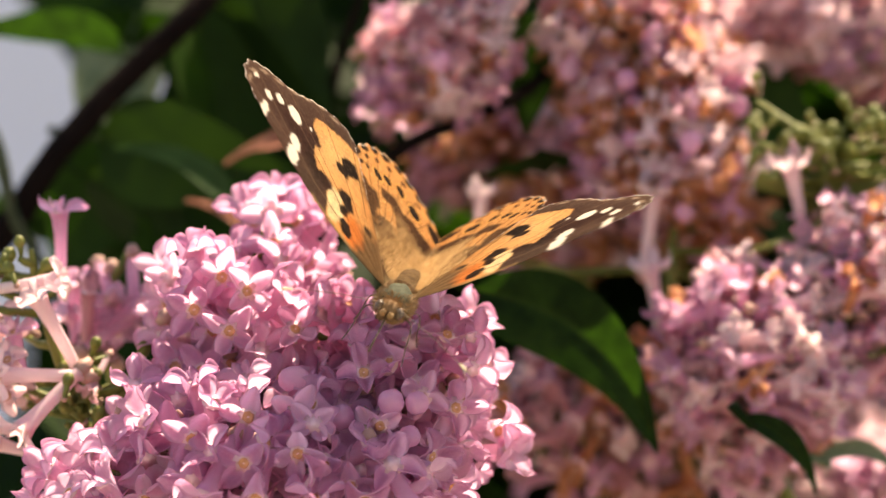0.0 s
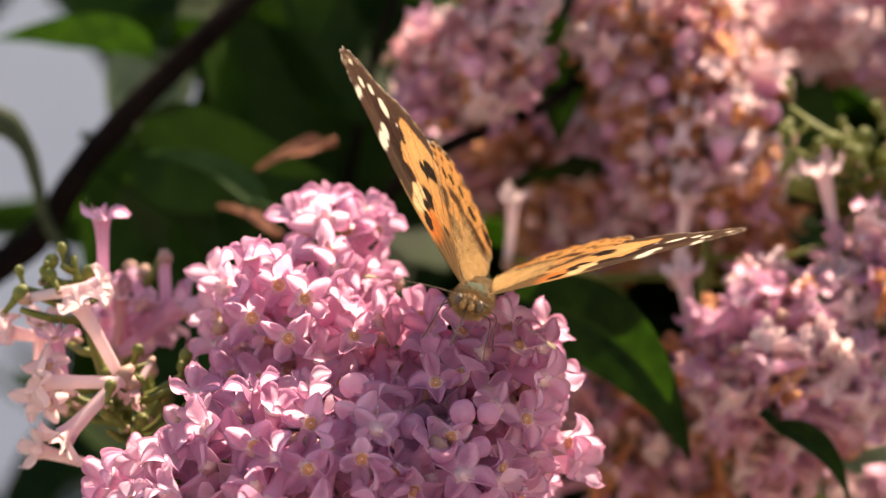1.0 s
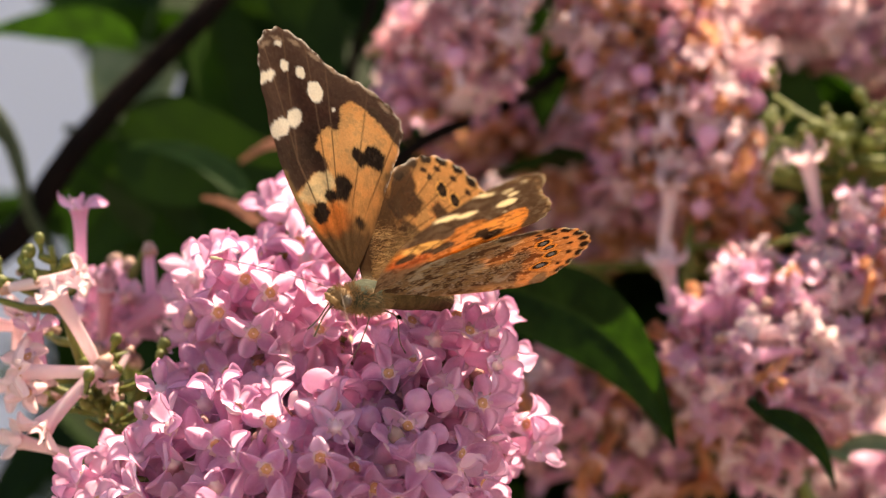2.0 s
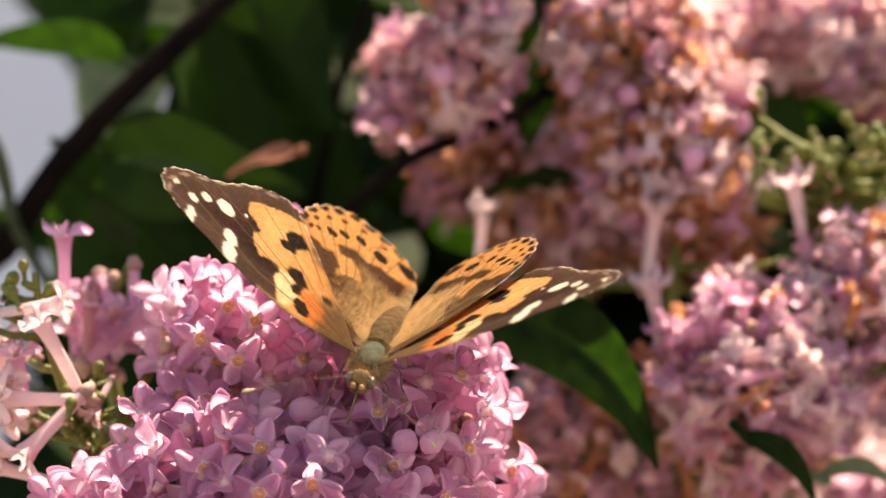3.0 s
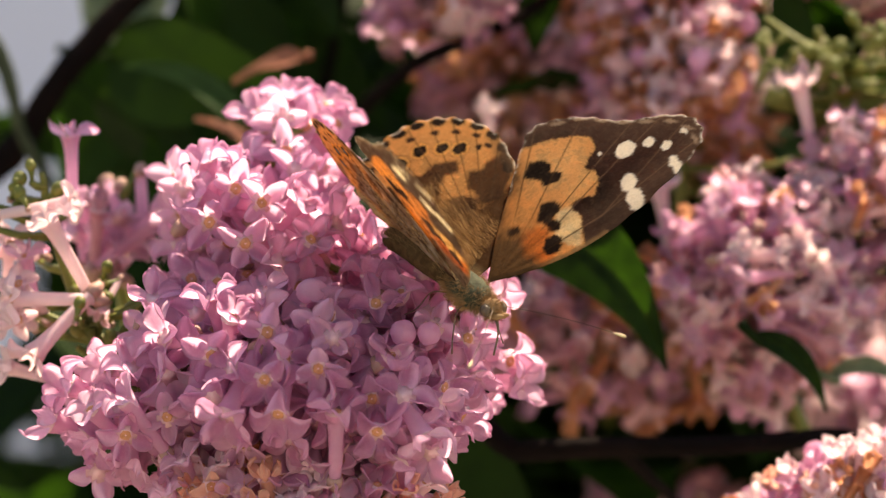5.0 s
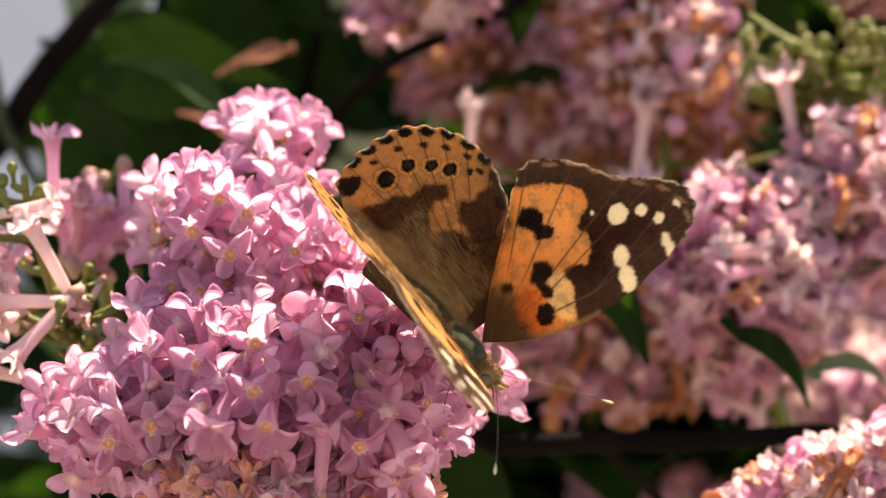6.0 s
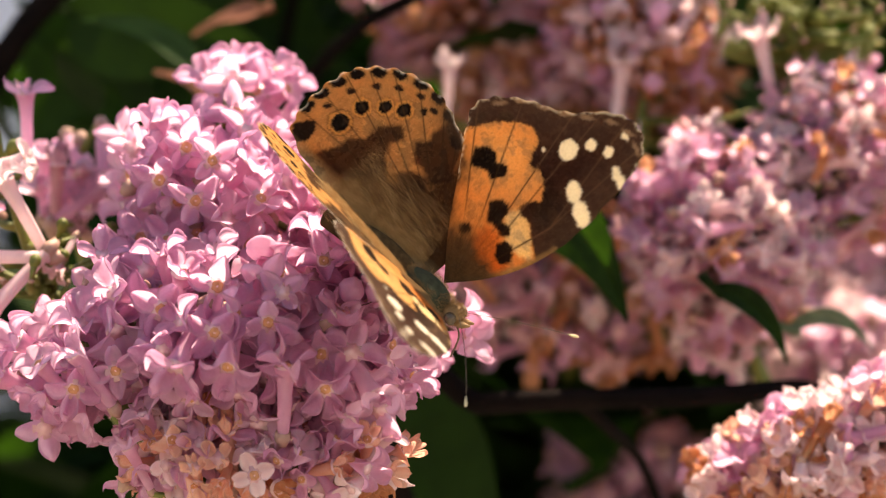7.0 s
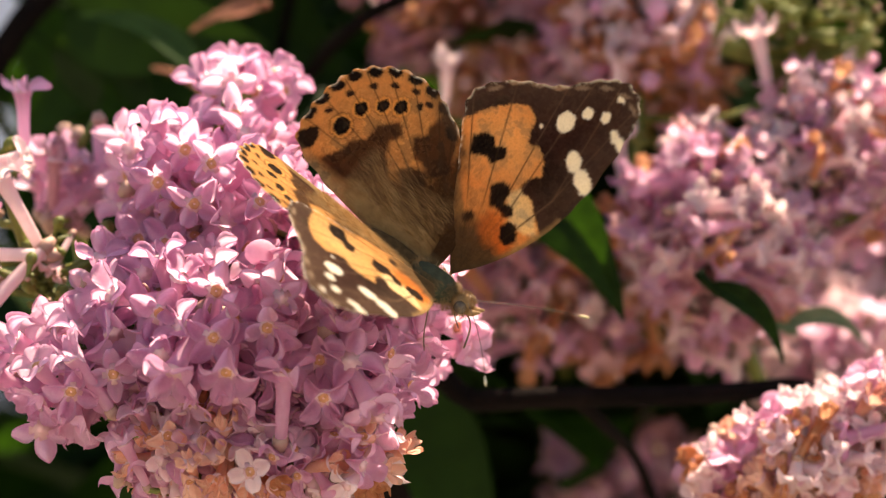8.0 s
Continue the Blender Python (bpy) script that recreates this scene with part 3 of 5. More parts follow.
back_cluster((49, 16, -41), [(0, 0, 0, 9, 8, 6), (-8, 2, -3, 7, 7, 5), (8, 0, 3, 7, 7, 7)], 210, [(0.16, FRESH), (0.46, PALE), (0.24, PEACH), (0.14, DRY)], [(3, 18, -10), (1, 6, -6), (0, 3, 2)], 27, "sunlit peach and cream withering lilac cluster", 2.5, (0.70, 0.95))
# largely pale florets, so the cluster looks sunlit from the front
back_cluster((59, 84, -24), [(0, 4, 2, 13, 9, 9), (0, -6, -8, 14, 10, 7)], 170, [(0.3, COARSE_FRESH), (0.7, COARSE_PALE)], [(3, 4, -20), (0, 3, -4), (0, 3, 6)], 28, "soft purple-pink lilac cluster far back", 3.0)
back_cluster((27, 86, -46), [(0, 0, 0, 8, 7, 9)], 70, [(0.7, COARSE), (0.3, COARSE_FRESH)], [(3, 4, -16), (0, 3, -4), (0, 3, 5)], 30, "dusky pink lilac cluster low in the shade")
back_cluster((-41, 26, -7), [(0, 0, 0, 5, 5, 5)], 10, [(0.6, COARSE_FRESH), (0.4, COARSE)], [(2, 4, -14), (0, 2, -4), (0, 2, 2)], 29, "small pink lilac cluster behind the near blossom")

back_cluster((32, 66, 4), [(0, 0, 0, 7, 7, 5)], 48, [(0.2, COARSE), (0.8, COARSE_DRY)], [(3, 4, -14), (1, 3, -4), (0, 3, 3)], 31, "small rust-brown withered lilac cluster")

# upright pale flowers that catch the sun among the shaded ones
pale_tubes = thing("lilac_cluster", at(26, 52, -6), "few long pale lilac flowers standing up in the sun", "flower", BLOOM)
tips = []
for x, y, z, fx, fz, size in ((-21.2, 8, 12.6, 0.05, 1, 0.8), (0.3, 0, 12.6, 0.1, 1, 1.0), (-0.3, -6, 3.2, -0.2, 1, 1.0), (5.5, -9, -6.2, -0.5, 0.8, 1.1), (8.5, -8, -8.5, 0.6, 0.6, 1.0), (17.0, -8, 16.0, -0.25, 1, 1.0), (11.5, 4, 29, 1, 0.1, 1.0)):
    f = Vector((fx, -0.25, fz)).normalized()
    set_floret(pale_tubes, PALE[0], (x, y, z), f, 0.3, size)
    tips.append(Vector((x, y, z)) - f * 9 * size)
stems(pale_tubes, [(2, 8, -20), (2, 6, -6), (3, 6, 8), (4, 7, 20)], tips)

green_buds = thing("lilac_cluster", at(47, 46, 13), "unopened green lilac buds on thin stalks", "flower", BLOOM)
rnd = random.Random(12)
tips = []
for k in range(42):
    p = Vector((rnd.uniform(-9, 12), rnd.uniform(-3, 4), rnd.gauss(0.5, 2.2)))
    set_floret(green_buds, GREEN_BUD, p, (rnd.gauss(0, 0.5), rnd.gauss(-0.3, 0.4), 0.9), 0, rnd.uniform(0.35, 0.7), name="bud")
    tips.append(p - Vector((0, 0, 3)))
stems(green_buds, [(0, 6, -16), (0, 4, -8), (1, 2, -3), (2, 1, 0)], tips)

# ---------- near blossom ----------
left_bloom = thing("lilac_cluster", at(-48, 4, -14), "pale pink lilac cluster with long tubular flowers and green buds", "flower", BLOOM)
tips = []
for x, z, y, fx, fy, fz, size, kind in ((2.1, 18.4, 9, -0.05, -0.2, 1.0, 1.0, 0), (2.4, 10.4, 0, 1.0, -0.25, 0.15, 0.95, 1), (0.1, 8.1, -2, -0.5, -0.3, 0.85, 1.1, 2), (-4.3, -0.9, -3, -1.0, -0.25, 0.0, 1.1, 1), (-1.6, -7.3, -4, -0.68, -0.3, -0.72, 1.15, 2), (6.1, -2.6, 0, -0.4, -0.5, -0.7, 0.6, 2), (-3.6, 0.9, -1, -0.4, -0.8, 0.5, 0.95, 1), (-3.6, -3.4, -1, -0.2, -0.9, 0.1, 0.9, 1), (-2.9, 4.1, 1, -0.2, -0.4, 0.9, 0.9, 0)):
    f = Vector((fx, fy, fz)).normalized()
    set_floret(left_bloom, PALE[kind] if kind else FRESH[0], (x, y, z), f, 0.4, size, True)
    tips.append(Vector((x, y, z)) - f * 8.5 * size)
rnd = random.Random(5)
for k in range(26):
    p = Vector((rnd.gauss(7, 2.6), rnd.gauss(2, 1.5), rnd.gauss(-2, 3.6)))
    if k < 8:
        p = Vector((rnd.gauss(-3.5, 1.6), rnd.gauss(2, 1.2), rnd.gauss(13, 1.5)))
    set_floret(left_bloom, GREEN_BUD, p, (rnd.gauss(0, 0.6), rnd.gauss(-0.3, 0.4), 0.8), 0, rnd.uniform(0.4, 0.7), name="bud")
    tips.append(p - Vector((0, 0, 2)))
for k in range(4):
    p = Vector((rnd.uniform(-10, -3), rnd.uniform(2, 6), rnd.uniform(-12, 6)))
    f = Vector((rnd.gauss(-0.4, 0.5), -0.7, rnd.gauss(0.1, 0.5))).normalized()
    set_floret(left_bloom, rnd.choice(PALE), p, f, rnd.uniform(0, 6), rnd.uniform(0.85, 1.05), True)
    tips.append(p - f * 8)
stems(left_bloom, [(20, 16, -30), (10, 8, -16), (4, 5, -4), (0, 4, 8), (-1, 3, 14)], tips)

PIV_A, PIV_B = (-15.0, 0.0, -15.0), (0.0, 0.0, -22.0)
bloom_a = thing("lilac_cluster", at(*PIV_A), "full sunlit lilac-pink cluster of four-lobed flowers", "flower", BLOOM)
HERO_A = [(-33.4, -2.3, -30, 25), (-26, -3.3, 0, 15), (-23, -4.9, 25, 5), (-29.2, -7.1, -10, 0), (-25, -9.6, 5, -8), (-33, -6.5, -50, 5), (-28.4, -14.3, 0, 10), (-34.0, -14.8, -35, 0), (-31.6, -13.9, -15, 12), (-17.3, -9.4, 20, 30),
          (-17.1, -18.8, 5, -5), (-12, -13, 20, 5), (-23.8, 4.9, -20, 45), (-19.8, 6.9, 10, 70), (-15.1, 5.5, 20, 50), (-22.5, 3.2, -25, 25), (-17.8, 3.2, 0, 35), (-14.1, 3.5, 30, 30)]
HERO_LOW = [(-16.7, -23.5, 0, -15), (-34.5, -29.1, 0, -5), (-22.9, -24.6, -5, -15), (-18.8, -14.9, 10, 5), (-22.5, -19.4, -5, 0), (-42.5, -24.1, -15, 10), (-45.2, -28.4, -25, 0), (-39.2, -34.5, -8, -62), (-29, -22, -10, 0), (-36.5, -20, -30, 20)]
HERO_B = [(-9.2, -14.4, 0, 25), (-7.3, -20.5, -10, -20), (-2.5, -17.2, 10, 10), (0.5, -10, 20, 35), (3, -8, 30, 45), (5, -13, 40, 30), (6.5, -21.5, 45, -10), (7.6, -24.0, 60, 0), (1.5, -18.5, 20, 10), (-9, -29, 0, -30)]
off = Vector(PIV_A)
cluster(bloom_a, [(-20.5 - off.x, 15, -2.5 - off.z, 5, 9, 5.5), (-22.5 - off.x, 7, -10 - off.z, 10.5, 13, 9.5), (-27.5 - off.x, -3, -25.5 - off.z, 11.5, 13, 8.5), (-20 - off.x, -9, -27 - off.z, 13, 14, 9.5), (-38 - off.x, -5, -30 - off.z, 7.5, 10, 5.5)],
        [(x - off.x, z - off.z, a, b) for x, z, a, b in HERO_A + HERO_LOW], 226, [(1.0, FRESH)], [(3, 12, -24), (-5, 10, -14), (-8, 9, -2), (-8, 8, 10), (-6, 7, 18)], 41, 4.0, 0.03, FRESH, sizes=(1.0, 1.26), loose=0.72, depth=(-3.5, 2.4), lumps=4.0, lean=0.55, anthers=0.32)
set_floret(bloom_a, FRESH[1], (0.2, -24.5, -13.5), (0.03, -0.4, 0.92), 0.3, 1.15, True)
set_floret(bloom_a, BUD, (-2.3, -12.5, -0.2), (-1, -0.35, 0.12), 0.3, 1.15, name="bud")
off = Vector(PIV_B)
ROUND_BUDS = [(-6.0, -17.4, 4.3), (-3.0, -17.2, 4.2), (-11.8, -17.0, 2.6), (-3.9, -17.0, 0.3)]
bloom_b = thing("lilac_cluster", at(*PIV_B), "dense lilac-pink cluster under the butterfly, round buds between the flowers", "flower", BLOOM)
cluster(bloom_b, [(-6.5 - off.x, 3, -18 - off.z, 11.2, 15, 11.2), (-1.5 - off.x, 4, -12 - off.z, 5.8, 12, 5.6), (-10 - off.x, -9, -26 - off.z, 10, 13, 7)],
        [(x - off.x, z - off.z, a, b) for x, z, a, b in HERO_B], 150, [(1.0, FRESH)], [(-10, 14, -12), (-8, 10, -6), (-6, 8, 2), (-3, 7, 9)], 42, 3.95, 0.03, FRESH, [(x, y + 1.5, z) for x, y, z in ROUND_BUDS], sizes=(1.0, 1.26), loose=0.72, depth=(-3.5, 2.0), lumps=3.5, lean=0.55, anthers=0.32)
for place, size in zip(ROUND_BUDS, (1.12, 1.0, 1.1, 0.95)):
    set_floret(bloom_b, BUD, place, (0.12, -1, 0.25), 0.3, size, name="bud")
low_bloom = thing("lilac_cluster", at(-18, -10, -40), "withering peach-pink lilac cluster below the fresh one", "flower", BLOOM)
cluster(low_bloom, [(0, 0, 0, 14, 12, 6), (-9, 0, 2, 7, 9, 6), (9, -1, 0, 7, 9, 5)], [], 190, [(0.38, FRESH), (0.30, PALE), (0.22, PEACH), (0.10, DRY)], [(6, 6, -8), (0, 4, -2), (2, 3, 3)], 43, 2.8, 0.05, sizes=(0.75, 1.0))

# ---------- butterfly ----------
def wobble(x, y, s, k):
    """A smooth uneven field for the scales' ragged edges."""
    total = 0.0
    for j in range(15):
        turn, freq = 2.4 * j + 1.7 * k, (3.2, 7.4, 16.0)[j % 3] * s * (0.8 + 0.027 * j)
        total = total + np.sin((x * math.cos(turn) + y * math.sin(turn)) * freq + 2.1 * j * j + k) * (0.13, 0.11, 0.07)[j % 3]
    return total * 1.3


def spot_mask(x, y, cx, cy, rx, ry, deg=0.0, soft=0.10):
    c, s = math.cos(radians(deg)), math.sin(radians(deg))
    u, v = (x - cx) * c + (y - cy) * s, -(x - cx) * s + (y - cy) * c
    d = (1 - np.sqrt((u / rx) ** 2 + (v / ry) ** 2)) * min(rx, ry)
    return np.clip(d / soft * 0.5 + 0.5, 0, 1)


def line_dist(x, y, pts):
    best = np.full_like(x, 1e9)
    for (ax, ay), (bx, by) in zip(pts, pts[1:]):
        dx, dy = bx - ax, by - ay
        t = np.clip(((x - ax) * dx + (y - ay) * dy) / (dx * dx + dy * dy), 0, 1)
        best = np.minimum(best, np.hypot(x - ax - t * dx, y - ay - t * dy))
    return best


def inside(x, y, poly):
    hit = np.zeros(x.shape, bool)
    for (ax, ay), (bx, by) in zip(poly, poly[1:] + poly[:1]):
        if ay != by:
            hit ^= ((ay > y) != (by > y)) & (x < (bx - ax) * (y - ay) / (by - ay) + ax)
    return hit


def lay(col, mask, c):
    return col * (1 - mask[:, None]) + np.array(c) * mask[:, None]


ORANGE, BLACK, BROWN, WHITE, CREAM, RED = (0.72, 0.34, 0.115), (0.016, 0.009, 0.006), (0.044, 0.017, 0.013), (0.86, 0.80, 0.70), (0.86, 0.60, 0.28), (0.76, 0.22, 0.05)
FORE_EDGE = [(0, 0), (3.7, 3.1), (7.7, 5.6), (11.9, 7.2), (16.8, 8.1), (22.5, 8.2), (26.2, 7.8), (28.5, 6.8), (29.5, 4.6), (29.0, 2.6), (27.4, 0.4), (25.2, -1.7), (23.7, -3.8), (22.7, -5.9), (21.0, -8.4), (18.9, -10.4), (16.8, -11.0), (14.2, -9.7), (9.6, -6.7), (5.0, -3.8)]
HIND_EDGE = [(0, 1.0), (3.4, 1.2), (7.4, -0.4), (11.4, -3.8), (14.0, -7.0), (15.6, -10.5), (16.2, -12.9), (16.1, -16.0), (15.2, -18.6), (13.7, -20.9), (11.7, -22.7), (9.5, -23.6), (6.6, -24.1), (3.6, -24.0), (1.3, -23.0), (-0.2, -18.6), (-0.9, -13.2), (-1.3, -7.1), (-0.9, -2.5)]
FORE_VEINS = [(17.4, -10.5), (19.8, -9.1), (21.4, -6.9), (22.9, -4.3), (24.9, -1.6), (27.3, 0.8), (28.7, 3.6), (27.9, 6.7)]
HIND_VEINS = [(4.0, -23.6), (7.3, -23.6), (10.5, -22.7), (12.8, -21.2), (14.5, -18.8), (15.6, -15.8), (15.4, -11.5), (12.5, -7.0)]


def patch_mask(x, y, poly, soft=0.1):
    """A patch of scales with a slightly ragged edge."""
    return sum(inside(x + dx, y + dy, poly).astype(float) for dx in (-soft, 0.0, soft) for dy in (-soft, 0.0, soft)) / 9


def fore_colours(x, y, edge, upper):
    wx, wy = x + 0.30 * wobble(x, y, 0.8, 1.0), y + 0.30 * wobble(y, x, 0.8, 2.0)
    fx, fy = x + 0.16 * wobble(x, y, 2.2, 1.0), y + 0.16 * wobble(y, x, 2.2, 2.0)
    r = np.hypot(x, y)
    black = BLACK if upper else BROWN
    col = np.tile(np.array(ORANGE), (len(x), 1)) * (1 + 0.12 * wobble(x, y, 0.5, 4))[:, None]
    col = lay(col, spot_mask(wx, wy, 16.0, -3.8, 3.6, 5.0, 0, 3.0) * 0.45, CREAM)
    col = lay(col, patch_mask(wx, wy, [(6.6, -0.9), (8.4, -0.6), (8.9, 1.0), (7.6, 2.2), (7.0, 4.6), (5.2, 3.8), (4.8, 1.0)], 0.35), RED)
    col = lay(col, patch_mask(fx, fy, [(11.4, 0.2), (12.8, 1.2), (12.6, 2.8), (11.6, 4.3), (9.6, 6.2), (8.9, 4.4), (9.0, 2.4), (10.2, 1.0)], 0.2), (0.86, 0.66, 0.36))
    tip = patch_mask(fx, fy, [(13.8, -11.0), (15.2, -9.6), (17.7, -7.9), (19.8, -5.7), (20.6, -4.0), (20.0, -2.5), (18.7, -2.2), (17.2, -1.6), (17.7, 0.1), (16.9, 1.4), (15.4, 2.4), (14.3, 1.4), (12.9, 0.9), (12.5, 1.8), (12.6, 3.0), (11.6, 4.3), (10.0, 6.6), (9.6, 9.0), (28.6, 12.9), (33.4, 5.7), (24.0, -11.5), (16.0, -12.9)])
    col = lay(col, tip, BROWN)
    col = lay(col, tip * np.clip(1.3 - np.abs(r - 15.5) / 2.8, 0, 1) * 0.8, BLACK)
    for poly in ([(13.8, -7.7), (15.0, -6.8), (15.4, -5.4), (14.5, -4.5), (15.4, -3.3), (14.3, -2.7), (12.7, -3.7), (13.1, -4.8), (12.0, -6.6)],
                 [(10.8, -2.2), (11.9, -1.5), (12.3, -0.3), (11.3, 0.4), (10.2, 0.4), (10.6, 1.7), (9.7, 2.3), (8.9, 1.4), (9.3, 0.0), (8.9, -0.9)],
                 [(7.9, 1.7), (9.1, 2.4), (9.0, 3.6), (7.8, 4.3), (6.7, 3.8), (6.7, 2.6)],
                 [(6.3, -3.1), (7.3, -2.4), (7.0, -1.5), (6.0, -1.7), (5.7, -2.5)]):
        col = lay(col, patch_mask(fx, fy, poly), black)
    for cx, cy, rx, ry, a in ((19.0, -7.3, 1.0, 0.55, 45), (16.6, -9.5, 1.0, 0.6, 15)):
        col = lay(col, spot_mask(fx, fy, cx, cy, rx, ry, a), black)
    costa = line_dist(x, y, FORE_EDGE[:6])
    col = lay(col, np.clip(1.4 - costa / 0.45, 0, 1) * (x < 13), (0.45, 0.28, 0.12))
    root = np.clip((8.0 - r) / 2.4 + 0.4 * wobble(x, y, 0.6, 3), 0, 1)
    inner = np.clip((-0.4 - y - 0.50 * x) / 1.4 + 0.5 * wobble(x, y, 0.5, 5), 0, 1) * np.clip((14.5 - x) / 3, 0, 1)
    col = lay(col, np.maximum(root, inner) * 0.88, (0.10, 0.055, 0.026) if upper else (0.42, 0.27, 0.18))
    col = lay(col, patch_mask(wx, wy, [(6.8, -0.5), (8.4, -0.3), (8.9, 1.0), (7.8, 2.2), (7.2, 4.4), (5.6, 3.6), (5.4, 1.2)], 0.5) * 0.85, RED)
    col = lay(col, patch_mask(fx, fy, [(7.9, 1.7), (9.1, 2.4), (9.0, 3.6), (7.8, 4.3), (6.7, 3.8), (6.7, 2.6)]), black)
    if not upper:
        col = lay(col, tip * 0.75, (0.30, 0.20, 0.13))
        col = lay(col, tip * np.clip(wobble(x, y, 0.6, 7) * 3, 0, 1) * 0.6, (0.6, 0.48, 0.36))
        col = lay(col, spot_mask(wx, wy, 9, 0, 9, 4.5, 12, 2) * 0.5, (0.48, 0.27, 0.16))
        field = wobble(x, y, 0.6, 4) + 0.4 * wobble(x, y, 1.3, 2)
        col = lay(col, np.clip(field * 4 - 0.4, 0, 1) * 0.75, (0.16, 0.085, 0.05))
        col = lay(col, np.clip(1.1 - np.abs(field - 0.1) / 0.09, 0, 1) * 0.5, (0.70, 0.55, 0.40))
    col = lay(col, tip * np.clip(1.25 - edge / 4.5, 0, 1) * 0.4, (0.17, 0.10, 0.068))
    for k, (ex, ey) in enumerate(FORE_VEINS):
        if k in (1, 3):
            continue
        d = line_dist(x, y, [(1.5, 0.5), (8.5 + 0.3 * k, -4.0 + 1.1 * k), (ex, ey)] if k < 6 else [(4, 2), (14, 5.2), (ex, ey)])
        vein = np.clip(1.2 - d / 0.12, 0, 1) * np.clip((r - 7) / 4, 0.25, 1)
        col = lay(col, vein * (1 - tip) * 0.8, (0.07, 0.035, 0.015))
        col = lay(col, vein * tip * 0.5, (0.24, 0.14, 0.085))
    for cx, cy, rx, ry, a in ((18.9, 4.4, 1.25, 0.95, -50), (17.8, 6.8, 1.6, 1.0, -62), (21.8, 0.7, 1.25, 1.15, 0), (24.1, 2.3, 0.75, 0.65, 0), (25.0, 4.3, 0.65, 0.6, 0), (24.0, 6.6, 0.8, 0.55, -50), (23.7, 7.8, 0.9, 0.6, -50), (27.6, 4.5, 0.3, 0.5, 0), (19.7, -1.5, 0.3, 0.3, 0)):
        col = lay(col, spot_mask(x + 0.15 * wobble(x, y, 1.6, 5), y + 0.12 * wobble(y, x, 1.6, 6), cx, cy, rx, ry, a), WHITE)
    for cx, cy, a in ((28.2, 4.6, 70), (27.6, 2.2, 60), (25.9, -0.2, 55), (24.3, -2.4, 50), (23.0, -4.8, 60), (21.6, -7.2, 55), (27.6, 6.4, 110), (19.6, -8.9, 40)):
        col = lay(col, spot_mask(fx, fy, cx, cy, 0.85, 0.26, a) * 0.6, (0.50, 0.36, 0.25))
    rim = np.clip(1 - edge / 0.35, 0, 1) * (r > 12) * np.clip(wobble(x, y, 1.2, 9) * 4 + 0.6, 0, 1) * (costa > 0.6)
    return lay(col, rim * 0.8, WHITE)


def hind_colours(x, y, edge, upper):
    wx, wy = x + 0.3 * wobble(x, y, 0.8, 3.0), y + 0.3 * wobble(y, x, 0.8, 4.0)
    fx, fy = x + 0.18 * wobble(x, y, 2.0, 3.0), y + 0.18 * wobble(y, x, 2.0, 4.0)
    r = np.hypot(x, y)
    col = np.tile(np.array(ORANGE if upper else (0.40, 0.24, 0.13)), (len(x), 1)) * (1 + 0.12 * wobble(x, y, 0.5, 6))[:, None]
    brown = (0.046, 0.020, 0.011)
    if upper:
        base = patch_mask(wx, wy, [(-3, -22.0), (0.9, -20.2), (2.4, -17.5), (3.2, -14.5), (4.6, -11.8), (5.8, -9.6), (7.2, -6.6), (10.4, -5.9), (13.5, -5.0), (8, 3), (-4, 3)], 0.6)
        col = lay(col, base * 0.94, (0.055, 0.023, 0.010))
        for poly in ([(1.4, -19.4), (4.0, -17.6), (5.2, -17.6), (6.7, -15.9), (8.5, -15.9), (10.8, -13.9), (9.6, -12.4), (8.2, -13.4), (6.6, -12.6), (5.6, -11.4), (4.4, -10.6), (2.6, -12.8), (1.2, -16.0)],
                     [(9.3, -10.6), (10.4, -11.4), (11.2, -10.2), (12.8, -10.6), (15.4, -9.4), (13.4, -6.6), (9.6, -4.8), (7.6, -6.4), (8.5, -8.4), (8.3, -9.4)],
                     [(5.7, -10.7), (7.4, -9.4), (8.2, -7.1), (6.5, -6.2), (5.2, -8.5)]):
            col = lay(col, patch_mask(fx, fy, poly, 0.22) * 0.94, brown)
        col = lay(col, patch_mask(fx, fy, [(0.4, -22.3), (2.2, -23.6), (4.4, -22.0), (3.4, -21.0), (1.6, -21.0)]), BLACK)
        col = lay(col, np.clip(1.2 - np.abs(x + 0.4) / 1.6, 0, 1) * 0.9, (0.46, 0.32, 0.16))
    else:
        field = wobble(x, y, 0.5, 8) + 0.45 * wobble(x, y, 1.2, 3)
        col = lay(col, np.clip(field * 5, 0, 1) * (r < 20), (0.13, 0.065, 0.035))
        col = lay(col, np.clip(1.15 - np.abs(field) / 0.11, 0, 1) * 0.85, (0.76, 0.62, 0.46))
        col = lay(col, np.clip(wobble(x, y, 0.25, 5) * 3 - 0.6, 0, 1) * (r < 17) * 0.7, (0.75, 0.62, 0.48))
        col = lay(col, ((edge > 1.2) & (edge < 2.2)) * 0.6 * (r > 12), (0.70, 0.42, 0.22))
    for cx, cy, rr in ((6.0, -19.5, 1.2), (9.0, -18.8, 0.95), (10.9, -16.8, 0.85), (12.1, -14.9, 0.95), (13.5, -13.0, 0.45)):
        if rr > 0.8:
            col = lay(col, spot_mask(fx, fy, cx, cy, rr + 0.40, rr + 0.40) * (0.7 if rr > 1 else 0.3), brown)
            col = lay(col, spot_mask(fx, fy, cx, cy, rr + 0.24, rr + 0.24), (0.80, 0.42, 0.13))
        col = lay(col, spot_mask(fx, fy, cx, cy, rr * 0.95, rr * 0.85), BLACK)
        if not upper:
            col = lay(col, spot_mask(x, y, cx, cy, rr * 0.45, rr * 0.45), (0.35, 0.42, 0.5))
